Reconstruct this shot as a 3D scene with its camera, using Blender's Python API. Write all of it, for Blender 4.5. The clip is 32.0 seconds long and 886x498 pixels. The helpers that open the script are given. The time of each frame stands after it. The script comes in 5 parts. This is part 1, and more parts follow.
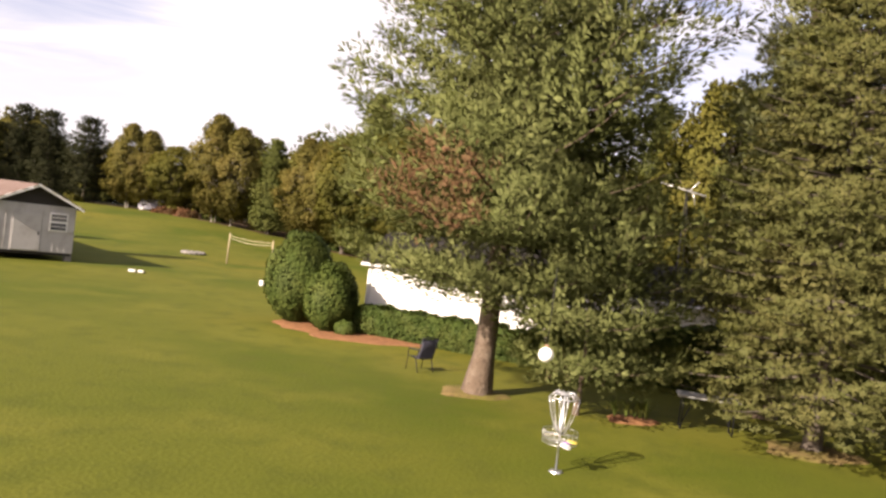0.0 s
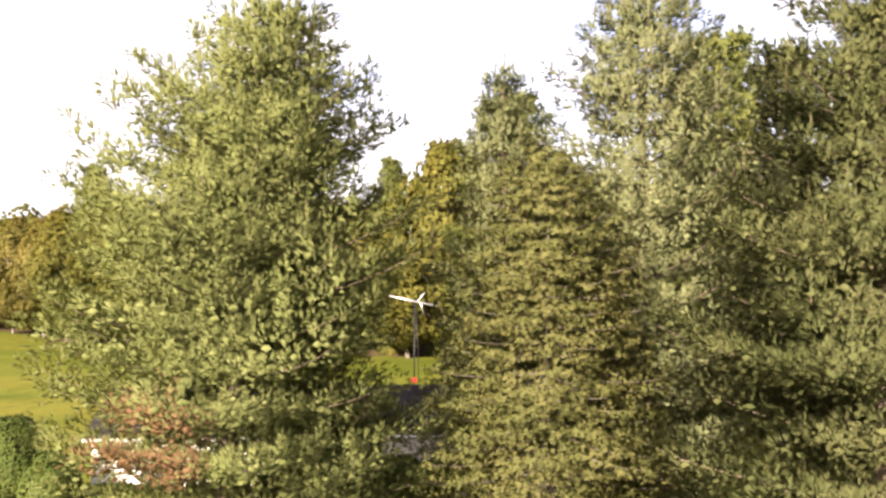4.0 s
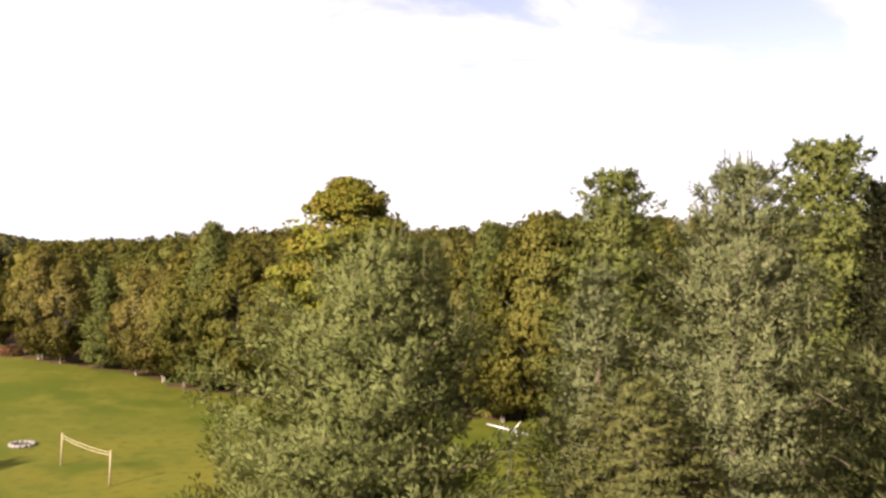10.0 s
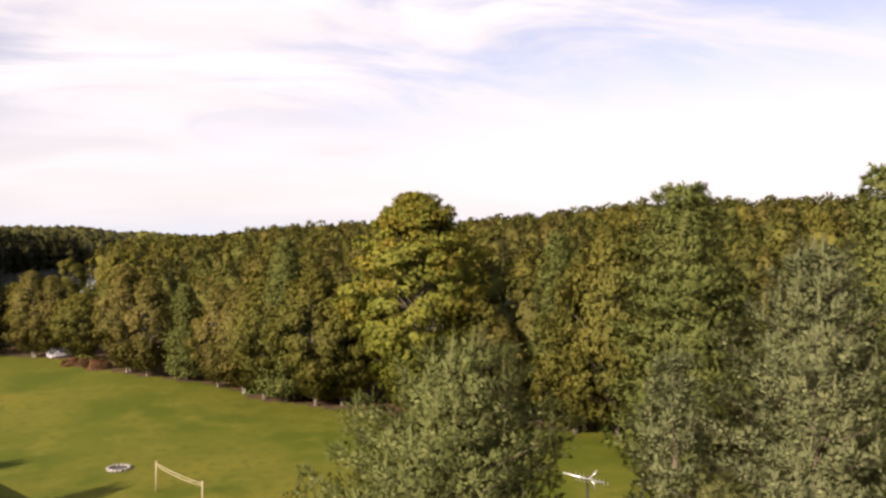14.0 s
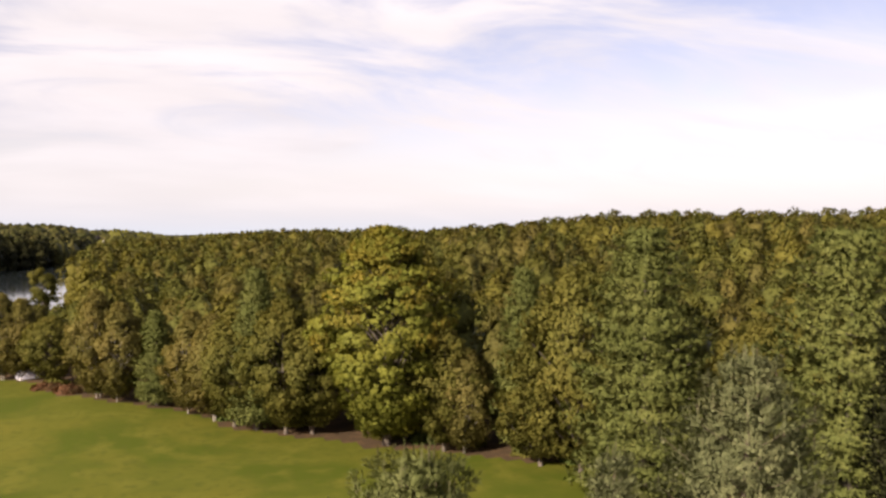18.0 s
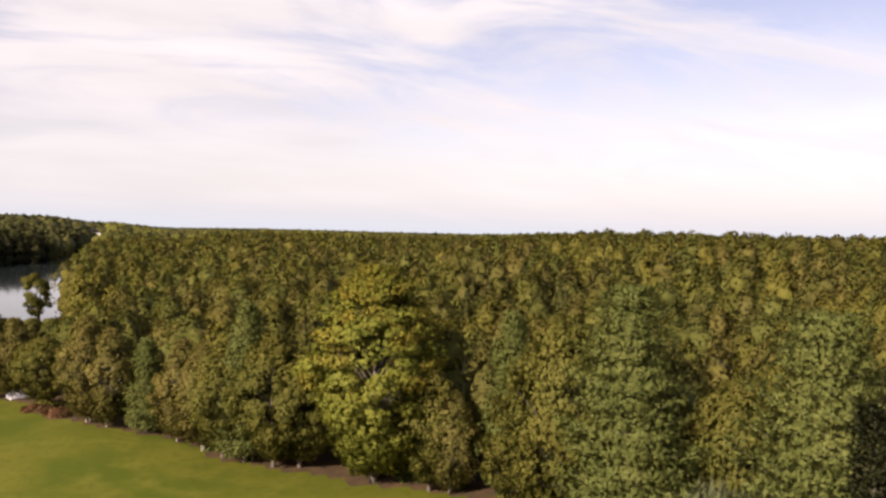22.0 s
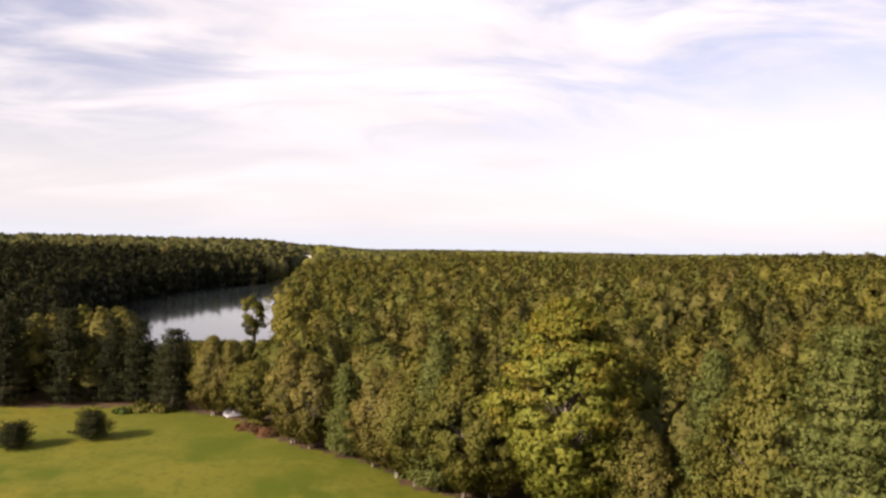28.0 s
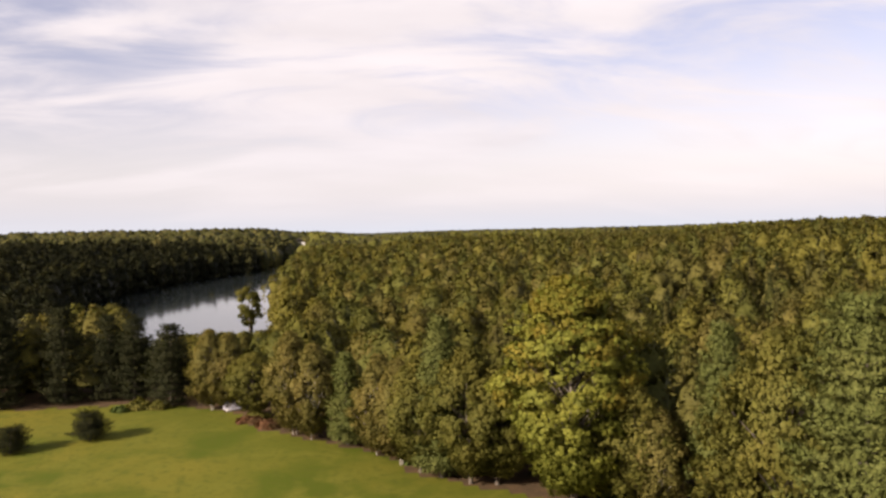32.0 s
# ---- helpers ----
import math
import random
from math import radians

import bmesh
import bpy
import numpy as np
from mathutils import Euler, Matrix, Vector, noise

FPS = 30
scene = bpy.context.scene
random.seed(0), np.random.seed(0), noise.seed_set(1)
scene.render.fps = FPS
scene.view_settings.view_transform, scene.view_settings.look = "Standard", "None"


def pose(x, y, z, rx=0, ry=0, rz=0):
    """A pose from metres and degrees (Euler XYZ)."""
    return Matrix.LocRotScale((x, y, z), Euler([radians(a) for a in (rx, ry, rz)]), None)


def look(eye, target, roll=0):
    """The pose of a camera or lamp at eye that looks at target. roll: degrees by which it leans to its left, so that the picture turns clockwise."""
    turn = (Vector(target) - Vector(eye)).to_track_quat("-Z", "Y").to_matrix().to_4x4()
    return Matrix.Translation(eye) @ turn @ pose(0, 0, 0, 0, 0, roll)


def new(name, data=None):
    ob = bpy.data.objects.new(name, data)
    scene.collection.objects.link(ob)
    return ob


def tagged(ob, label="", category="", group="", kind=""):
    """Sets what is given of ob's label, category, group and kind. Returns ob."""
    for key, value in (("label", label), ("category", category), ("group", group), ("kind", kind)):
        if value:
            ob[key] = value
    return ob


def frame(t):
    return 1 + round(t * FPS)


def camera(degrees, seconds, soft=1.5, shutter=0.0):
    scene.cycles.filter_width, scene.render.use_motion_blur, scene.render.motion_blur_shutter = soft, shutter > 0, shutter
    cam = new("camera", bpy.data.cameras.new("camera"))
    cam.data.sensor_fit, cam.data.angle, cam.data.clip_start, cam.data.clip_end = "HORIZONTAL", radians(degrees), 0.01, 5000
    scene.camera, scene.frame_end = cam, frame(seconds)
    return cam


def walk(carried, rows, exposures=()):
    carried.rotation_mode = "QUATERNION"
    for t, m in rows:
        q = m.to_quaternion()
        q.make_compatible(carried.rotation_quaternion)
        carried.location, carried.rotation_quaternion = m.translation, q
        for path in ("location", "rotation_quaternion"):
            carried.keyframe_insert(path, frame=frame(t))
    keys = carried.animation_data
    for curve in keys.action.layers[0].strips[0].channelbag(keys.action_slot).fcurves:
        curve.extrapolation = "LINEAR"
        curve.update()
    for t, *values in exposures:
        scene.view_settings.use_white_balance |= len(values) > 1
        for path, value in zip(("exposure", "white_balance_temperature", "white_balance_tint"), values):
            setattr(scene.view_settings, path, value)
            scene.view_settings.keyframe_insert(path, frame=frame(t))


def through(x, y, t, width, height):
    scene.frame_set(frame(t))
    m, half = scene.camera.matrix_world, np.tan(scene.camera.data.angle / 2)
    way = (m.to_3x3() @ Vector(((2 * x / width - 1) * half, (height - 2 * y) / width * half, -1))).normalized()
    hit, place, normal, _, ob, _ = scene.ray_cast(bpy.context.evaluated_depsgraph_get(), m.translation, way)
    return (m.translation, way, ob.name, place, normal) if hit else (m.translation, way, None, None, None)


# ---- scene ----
cam = camera(57.5, 32.0, soft=2.6)
PATH = [
    (0, (-2.00, -0.42, 4.10), (0.146, 9.347, 3.907), 7.05),
    (0.5, (-1.79, -0.41, 4.54), (0.454, 9.336, 4.677), 7.43),
    (1, (-1.82, -0.41, 5.14), (0.490, 9.311, 5.443), 7.03),
    (1.5, (-1.84, -0.11, 5.88), (0.601, 9.592, 6.038), 3.56),
    (2, (-1.90, -0.12, 6.73), (0.858, 9.489, 6.860), -0.20),
    (2.5, (-1.90, -0.13, 7.42), (1.395, 9.310, 7.656), 0.24),
    (3, (-1.82, -0.18, 8.04), (1.927, 9.084, 8.230), -0.52),
    (3.5, (-1.73, -0.30, 8.57), (2.515, 8.751, 8.814), 0.25),
    (4, (-1.54, -0.49, 8.96), (3.437, 8.182, 9.090), 0.37),
    (4.5, (-1.33, -0.74, 9.29), (4.169, 7.612, 9.458), 1.68),
    (6.5, (-1.22, -1.63, 11.00), (4.345, 6.676, 11.183), 2.98),
    (7, (-1.33, -1.82, 11.40), (4.288, 6.445, 11.702), 4.65),
    (7.5, (-1.42, -1.99, 11.97), (4.247, 6.255, 12.053), 3.68),
    (8, (-1.53, -2.07, 12.61), (4.257, 6.087, 12.523), 3.11),
    (8.5, (-1.66, -2.05, 13.21), (4.076, 6.141, 13.210), 2.33),
    (9, (-1.76, -2.00, 13.71), (3.704, 6.371, 13.915), 3.89),
    (9.5, (-2.00, -1.92, 14.16), (2.807, 6.852, 14.155), 4.11),
    (10, (-2.45, -1.95, 14.64), (1.446, 7.259, 14.806), 1.64),
    (10.5, (-2.58, -1.77, 14.72), (0.715, 7.674, 14.944), -0.25),
    (11, (-2.86, -1.82, 15.14), (0.365, 7.642, 14.957), -0.04),
    (11.5, (-2.96, -1.82, 15.68), (0.201, 7.668, 15.436), -0.12),
    (12, (-2.99, -1.81, 16.14), (0.149, 7.680, 16.044), -0.38),
    (12.5, (-3.18, -1.96, 16.65), (-0.054, 7.538, 16.754), -0.83),
    (13, (-3.26, -2.18, 17.29), (-0.061, 7.292, 17.121), 0.14),
    (13.5, (-3.22, -2.31, 17.95), (-0.041, 7.170, 17.819), -0.13),
    (15.5, (-2.97, -3.56, 18.99), (0.165, 5.934, 18.831), -0.12),
    (16, (-2.91, -3.44, 19.62), (0.273, 6.043, 19.713), -0.41),
    (16.5, (-2.94, -4.02, 19.89), (0.262, 5.451, 19.924), 0.95),
    (17, (-2.97, -4.07, 20.61), (0.369, 5.356, 20.369), -0.11),
    (17.5, (-2.86, -3.84, 21.30), (0.495, 5.583, 21.247), -0.99),
    (18, (-2.87, -4.05, 22.00), (0.569, 5.334, 21.828), 0.12),
    (18.5, (-2.84, -4.30, 22.49), (0.631, 5.074, 22.560), 1.89),
    (19, (-2.86, -4.49, 23.14), (0.600, 4.894, 23.155), 1.05),
    (19.5, (-2.98, -4.77, 23.73), (0.543, 4.584, 23.463), 1.12),
    (20, (-2.84, -4.50, 24.26), (0.620, 4.881, 24.184), 1.86),
    (20.5, (-3.01, -4.56, 25.11), (0.508, 4.798, 24.938), 0.03),
    (21, (-2.91, -4.63, 25.54), (0.656, 4.706, 25.400), -1.08),
    (21.5, (-2.83, -4.73, 25.74), (0.674, 4.633, 25.705), 1.52),
    (22, (-2.62, -4.83, 26.54), (0.861, 4.540, 26.343), 1.65),
    (22.5, (-2.99, -4.72, 27.15), (-0.554, 4.981, 27.117), 1.09),
    (23, (-2.48, -4.47, 27.52), (-1.148, 5.442, 27.595), 1.21),
    (23.5, (-2.47, -4.67, 27.68), (-1.451, 5.278, 27.577), 1.69),
    (24, (-2.33, -4.60, 27.95), (-1.444, 5.357, 27.544), 3.01),
    (24.5, (-2.33, -4.25, 28.00), (-1.390, 5.704, 27.775), 1.17),
    (25, (-2.21, -3.86, 27.92), (-1.095, 6.074, 27.690), -1.14),
    (25.5, (-2.11, -3.54, 28.12), (-0.798, 6.364, 27.696), -1.56),
    (27.5, (-1.62, -3.64, 27.78), (-0.550, 6.298, 27.546), 2.51),
    (28, (-1.78, -3.45, 27.74), (-0.633, 6.482, 27.732), 1.36),
    (28.5, (-1.45, -3.08, 28.10), (-0.275, 6.846, 27.807), 1.39),
    (29, (-1.42, -2.82, 27.97), (-0.140, 7.096, 28.009), -0.25),
    (29.5, (-1.51, -2.98, 28.24), (-0.391, 6.956, 28.336), 3.75),
    (30, (-1.55, -2.78, 28.05), (-0.525, 7.155, 27.571), 4.75),
    (30.5, (-1.51, -2.33, 28.24), (-0.070, 7.561, 27.833), -0.08),
    (31, (-1.85, -2.13, 28.15), (-0.424, 7.763, 28.197), -0.10),
    (31.5, (-1.72, -1.92, 28.05), (-0.691, 8.030, 28.136), 2.12),
    (32, (-1.77, -1.46, 27.84), (-0.550, 8.462, 27.596), -1.19),
]
walk(cam, [(t, look(eye, target, roll)) for t, eye, target, roll in PATH],
     [(0, 1.38, 7150, 19), (1.0, 1.62, 7150, 19), (2.0, 1.84, 7150, 19), (3.0, 1.99, 7150, 19), (4.0, 2.22, 7150, 19), (7.5, 2.14, 7150, 19), (9.3, 1.80, 7150, 19), (10.2, 1.48, 7150, 19), (11, 1.36, 7150, 19), (12, 1.40, 7150, 19), (13, 1.19, 7150, 19), (16, 1.13, 7150, 19), (18, 1.07, 7150, 19), (22, 1.03, 7150, 19), (24, 1.17, 7150, 19), (29, 1.15, 7150, 19), (32, 1.00, 7150, 19)])

# ---------- world, sun, exposure ----------
SUN_TO = Vector((0.83, 0.55, -0.52)).normalized()      # the way the sunlight travels
sun_data = bpy.data.lights.new("sun", "SUN")
sun_data.energy, sun_data.angle, sun_data.color = 5.0, radians(0.6), (1.0, 0.92, 0.78)
sun = new("sun", sun_data)
sun.rotation_euler = SUN_TO.to_track_quat("-Z", "Y").to_euler()
SUN_EL = math.asin(-SUN_TO.z)
SUN_AZ = math.atan2(-SUN_TO.x, -SUN_TO.y)


def build_world():
    world = bpy.data.worlds.new("sky")
    scene.world = world
    world.use_nodes = True
    nt = world.node_tree
    nt.nodes.clear()
    n, l = nt.nodes.new, nt.links.new
    sky = n("ShaderNodeTexSky")
    sky.sky_type, sky.sun_disc = "NISHITA", False
    sky.sun_elevation, sky.sun_rotation = SUN_EL, SUN_AZ
    sky.air_density, sky.dust_density, sky.ozone_density = 1.0, 1.2, 2.0
    tex = n("ShaderNodeTexCoord")
    sep = n("ShaderNodeSeparateXYZ")
    l(tex.outputs["Generated"], sep.inputs[0])
    up = n("ShaderNodeMath"); up.operation = "MAXIMUM"; up.inputs[1].default_value = 0.0
    l(sep.outputs["Z"], up.inputs[0])
    lift = n("ShaderNodeMath"); lift.operation = "ADD"; lift.inputs[1].default_value = 0.24
    l(up.outputs[0], lift.inputs[0])
    px = n("ShaderNodeMath"); px.operation = "DIVIDE"
    py = n("ShaderNodeMath"); py.operation = "DIVIDE"
    l(sep.outputs["X"], px.inputs[0]); l(lift.outputs[0], px.inputs[1])
    l(sep.outputs["Y"], py.inputs[0]); l(lift.outputs[0], py.inputs[1])
    flat = n("ShaderNodeCombineXYZ")
    l(px.outputs[0], flat.inputs[0]); l(py.outputs[0], flat.inputs[1])
    turn = n("ShaderNodeMapping")
    turn.inputs["Rotation"].default_value = (0, 0, radians(CLOUD_TURN))
    turn.inputs["Scale"].default_value = (0.55, 1.15, 1.0)
    turn.inputs["Location"].default_value = CLOUD_AT
    l(flat.outputs[0], turn.inputs[0])
    big = n("ShaderNodeTexNoise")
    big.inputs["Scale"].default_value, big.inputs["Detail"].default_value = 2.2, 11.0
    big.inputs["Roughness"].default_value, big.inputs["Distortion"].default_value = 0.55, 0.9
    l(turn.outputs[0], big.inputs["Vector"])
    amount = n("ShaderNodeMapRange")
    amount.interpolation_type = "SMOOTHSTEP"
    amount.inputs["From Min"].default_value, amount.inputs["From Max"].default_value = 0.375, 0.67
    towards = n("ShaderNodeVectorMath"); towards.operation = "DISTANCE"
    towards.inputs[1].default_value = (0.02, 0.98, 0.12)
    l(tex.outputs["Generated"], towards.inputs[0])
    bank = n("ShaderNodeMapRange"); bank.interpolation_type = "SMOOTHSTEP"
    bank.inputs["From Min"].default_value, bank.inputs["From Max"].default_value = 0.05, 0.30
    bank.inputs["To Min"].default_value, bank.inputs["To Max"].default_value = 0.13, 0.0
    l(towards.outputs["Value"], bank.inputs["Value"])
    heaped = n("ShaderNodeMath"); heaped.operation = "ADD"
    l(big.outputs["Fac"], heaped.inputs[0]); l(bank.outputs[0], heaped.inputs[1])
    l(heaped.outputs[0], amount.inputs["Value"])
    haze = n("ShaderNodeMapRange")
    haze.inputs["From Min"].default_value, haze.inputs["From Max"].default_value = 0.0, 0.15
    haze.inputs["To Min"].default_value, haze.inputs["To Max"].default_value = 0.92, 0.0
    l(sep.outputs["Z"], haze.inputs["Value"])
    fine = n("ShaderNodeTexNoise")
    fine.inputs["Scale"].default_value, fine.inputs["Detail"].default_value = 2.2, 6.0
    l(turn.outputs[0], fine.inputs["Vector"])
    shade = n("ShaderNodeMapRange")
    shade.inputs["To Min"].default_value, shade.inputs["To Max"].default_value = 0.72, 1.22
    l(fine.outputs["Fac"], shade.inputs["Value"])
    white = n("ShaderNodeVectorMath"); white.operation = "SCALE"
    white.inputs[0].default_value = CLOUD_COLOUR
    l(shade.outputs[0], white.inputs["Scale"])
    tone = n("ShaderNodeVectorMath"); tone.operation = "MULTIPLY"
    tone.inputs[1].default_value = SKY_TONE
    l(sky.outputs[0], tone.inputs[0])
    mix = n("ShaderNodeMix"); mix.data_type = "RGBA"
    veil = n("ShaderNodeMix"); veil.data_type = "RGBA"
    l(haze.outputs[0], veil.inputs["Factor"])
    l(tone.outputs[0], veil.inputs["A"]); veil.inputs["B"].default_value = (7.3, 8.4, 9.9, 1)
    clear = n("ShaderNodeMath"); clear.operation = "SUBTRACT"; clear.inputs[0].default_value = 1.0
    l(haze.outputs[0], clear.inputs[1])
    cover = n("ShaderNodeMath"); cover.operation = "MULTIPLY"
    l(amount.outputs[0], cover.inputs[0]); l(clear.outputs[0], cover.inputs[1])
    l(cover.outputs[0], mix.inputs["Factor"])
    l(veil.outputs["Result"], mix.inputs["A"]); l(white.outputs[0], mix.inputs["B"])
    bg = n("ShaderNodeBackground")
    bg.inputs["Strength"].default_value = 0.050
    l(mix.outputs["Result"], bg.inputs["Color"])
    out = n("ShaderNodeOutputWorld")
    l(bg.outputs[0], out.inputs[0])


CLOUD_TURN, CLOUD_AT = -18, (3.35, 1.55, 0.0)
CLOUD_COLOUR = (9.1, 9.2, 9.8)
SKY_TONE = (2.35, 1.75, 1.66)
build_world()


# ---------- materials ----------
def material(name, base, rough=0.8, metal=0.0, spots=(), bump=0.0, bump_scale=40.0, vary=0.0, per=None, through=0.0, spec=0.3, coords="Object"):
    """A procedural surface. spots: (scale, colour, low, high) layers of noise; per: vary by 'island' or 'object'; through: share of light let through."""
    m = bpy.data.materials.new(name)
    m.use_nodes = True
    nt = m.node_tree
    n, l = nt.nodes.new, nt.links.new
    p = nt.nodes["Principled BSDF"]
    p.inputs["Roughness"].default_value, p.inputs["Metallic"].default_value = rough, metal
    p.inputs["Specular IOR Level"].default_value = spec
    tc = n("ShaderNodeTexCoord")
    rgb = n("ShaderNodeRGB"); rgb.outputs[0].default_value = (*base, 1)
    col = rgb.outputs[0]
    for scale, colour, low, high in spots:
        tex = n("ShaderNodeTexNoise")
        tex.inputs["Scale"].default_value, tex.inputs["Detail"].default_value = scale, 1.5 if through else 5.0
        l(tc.outputs[coords], tex.inputs["Vector"])
        r = n("ShaderNodeMapRange")
        r.inputs["From Min"].default_value, r.inputs["From Max"].default_value = low, high
        l(tex.outputs["Fac"], r.inputs["Value"])
        mx = n("ShaderNodeMix"); mx.data_type = "RGBA"
        l(r.outputs[0], mx.inputs["Factor"]); l(col, mx.inputs["A"])
        mx.inputs["B"].default_value = (*colour, 1)
        col = mx.outputs["Result"]
    for source in ([per] if isinstance(per, str) else per or []):
        node = n("ShaderNodeNewGeometry") if source == "island" else n("ShaderNodeObjectInfo")
        socket = node.outputs["Random Per Island"] if source == "island" else node.outputs["Random"]
        r = n("ShaderNodeMapRange")
        r.inputs["To Min"].default_value, r.inputs["To Max"].default_value = 1 - vary, 1 + vary
        l(socket, r.inputs["Value"])
        h = n("ShaderNodeHueSaturation")
        l(r.outputs[0], h.inputs["Value"]); l(col, h.inputs["Color"])
        r2 = n("ShaderNodeMapRange")
        r2.inputs["To Min"].default_value, r2.inputs["To Max"].default_value = 0.5 + vary * 0.06, 0.5 - vary * 0.06
        l(socket, r2.inputs["Value"]); l(r2.outputs[0], h.inputs["Hue"])
        col = h.outputs[0]
    l(col, p.inputs["Base Color"])
    if bump:
        tex = n("ShaderNodeTexNoise")
        tex.inputs["Scale"].default_value, tex.inputs["Detail"].default_value = bump_scale, 6.0
        l(tc.outputs[coords], tex.inputs["Vector"])
        b = n("ShaderNodeBump"); b.inputs["Strength"].default_value = bump
        b.inputs["Distance"].default_value = 0.05
        l(tex.outputs["Fac"], b.inputs["Height"]); l(b.outputs[0], p.inputs["Normal"])
    if through:
        tr = n("ShaderNodeBsdfTranslucent")
        warm = n("ShaderNodeMix"); warm.data_type = "RGBA"; warm.blend_type = "MULTIPLY"
        warm.inputs["Factor"].default_value = 1.0
        warm.inputs["B"].default_value = (1.25, 1.2, 0.55, 1)
        l(col, warm.inputs["A"]); l(warm.outputs["Result"], tr.inputs["Color"])
        mx = n("ShaderNodeMixShader"); mx.inputs[0].default_value = through
        l(p.outputs[0], mx.inputs[1]); l(tr.outputs[0], mx.inputs[2])
        l(mx.outputs[0], nt.nodes["Material Output"].inputs["Surface"])
    return m


def leafy(name, base, second, big=0.5, vary=0.14, through=0.14, rough=0.6):
    dark = tuple(c * 0.7 for c in base)
    return material(name, base, rough, spots=((big, second, 0.42, 0.66), (big * 6, dark, 0.5, 0.72)), vary=vary, per="island", through=through, spec=0.06)


PINE = leafy("pine_needles", (0.116, 0.133, 0.045), (0.144, 0.157, 0.059), 0.7, 0.06, 0.20)
PINE_BLUE = leafy("blue_green_needles", (0.124, 0.138, 0.064), (0.160, 0.168, 0.081), 0.7, 0.07, 0.20)
PINE_EDGE = leafy("edge_pine_needles", (0.086, 0.101, 0.028), (0.114, 0.123, 0.035), 0.4, 0.07, 0.18)
# Dimmed copy of the pine needles; the side pine's shade is in its colour.
PINE_DIMMED = leafy("dimmed_pine_needles", (0.060, 0.069, 0.025), (0.082, 0.086, 0.034), 0.7, 0.06, 0.14)
# Dark needles taken near black, with the left trees' shade in the colour.
PINE_DARK_SHADED = leafy("shaded_dark_needles", (0.018, 0.021, 0.008), (0.027, 0.028, 0.011), 0.5, 0.08, 0.12)
DEAD = leafy("dead_needles", (0.125, 0.072, 0.036), (0.156, 0.098, 0.051), 1.2, through=0.15)
HEMLOCK = leafy("hemlock_sprays", (0.088, 0.094, 0.031), (0.112, 0.108, 0.038), 0.9, 0.05, 0.26)
MAPLE = leafy("maple_leaves", (0.139, 0.151, 0.028), (0.176, 0.176, 0.031), 0.22, through=0.28)
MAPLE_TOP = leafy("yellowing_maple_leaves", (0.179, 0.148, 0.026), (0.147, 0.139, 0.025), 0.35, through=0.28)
BIRCH = leafy("birch_leaves", (0.132, 0.120, 0.035), (0.164, 0.135, 0.041), 0.3, through=0.28)
BROAD = leafy("broad_leaves", (0.100, 0.100, 0.023), (0.130, 0.118, 0.028), 0.2, through=0.28)
WOODS_COLOURS = ((0.089, 0.088, 0.020), (0.076, 0.080, 0.020), (0.103, 0.094, 0.020), (0.094, 0.082, 0.022), (0.082, 0.076, 0.021))
WOODS_MIX = [leafy("far_foliage", c, tuple(v * 1.22 for v in c), 0.3, 0.10, 0.22) for c in WOODS_COLOURS]
WOODS = WOODS_MIX[0]
WOODS_DARK = material("far_conifer_foliage", (0.049, 0.049, 0.016), 0.6, spots=((0.08, (0.067, 0.060, 0.018), 0.48, 0.60), (0.15, (0.034, 0.036, 0.011), 0.5, 0.6)), vary=0.14, per="island", through=0.12, spec=0.06)
# Foliage colour lowered so that the far bank's shade sits in it.
SHORE_WOODS_SHADED = material("shaded_shore_foliage", (0.016, 0.017, 0.007), 0.6, spots=((0.08, (0.024, 0.024, 0.008), 0.48, 0.62), (0.2, (0.010, 0.012, 0.005), 0.5, 0.6)), vary=0.12, per="island", through=0.12, spec=0.06)
HEDGE = leafy("hedge_leaves", (0.046, 0.070, 0.016), (0.068, 0.086, 0.022), 1.5)
YEW = leafy("arborvitae_sprays", (0.054, 0.076, 0.018), (0.071, 0.089, 0.023), 1.2)
RUSSET = leafy("russet_scrub", (0.120, 0.059, 0.030), (0.102, 0.069, 0.033), 0.8)
LILY = leafy("daylily_blades", (0.107, 0.143, 0.033), (0.143, 0.156, 0.048), 2.0)
BARK = material("pine_bark", (0.108, 0.078, 0.056), 0.95, spots=((3.0, (0.158, 0.125, 0.095), 0.45, 0.7), (14.0, (0.059, 0.042, 0.033), 0.55, 0.75)), bump=0.9, bump_scale=11)
BARK_GREY = material("grey_bark", (0.078, 0.064, 0.051), 0.95, spots=((2.0, (0.131, 0.115, 0.094), 0.45, 0.7),), bump=0.6, bump_scale=9)
BARK_WHITE = material("birch_bark", (0.230, 0.212, 0.179), 0.8, spots=((4.0, (0.074, 0.063, 0.052), 0.60, 0.7),), bump=0.2)
GRASS = material("mown_grass", (0.079, 0.088, 0.010), 0.9, spots=((0.030, (0.126, 0.112, 0.015), 0.43, 0.62), (0.08, (0.056, 0.074, 0.006), 0.47, 0.60), (0.26, (0.102, 0.104, 0.014), 0.50, 0.68), (1.1, (0.063, 0.072, 0.009), 0.50, 0.75), (9.0, (0.054, 0.063, 0.008), 0.54, 0.85)), bump=0.3, bump_scale=11, spec=0.1)
FLOOR = material("forest_floor", (0.069, 0.047, 0.027), 0.95, spots=((0.5, (0.114, 0.069, 0.036), 0.45, 0.7), (6.0, (0.036, 0.027, 0.018), 0.5, 0.75)), bump=0.7, bump_scale=6, spec=0.1)
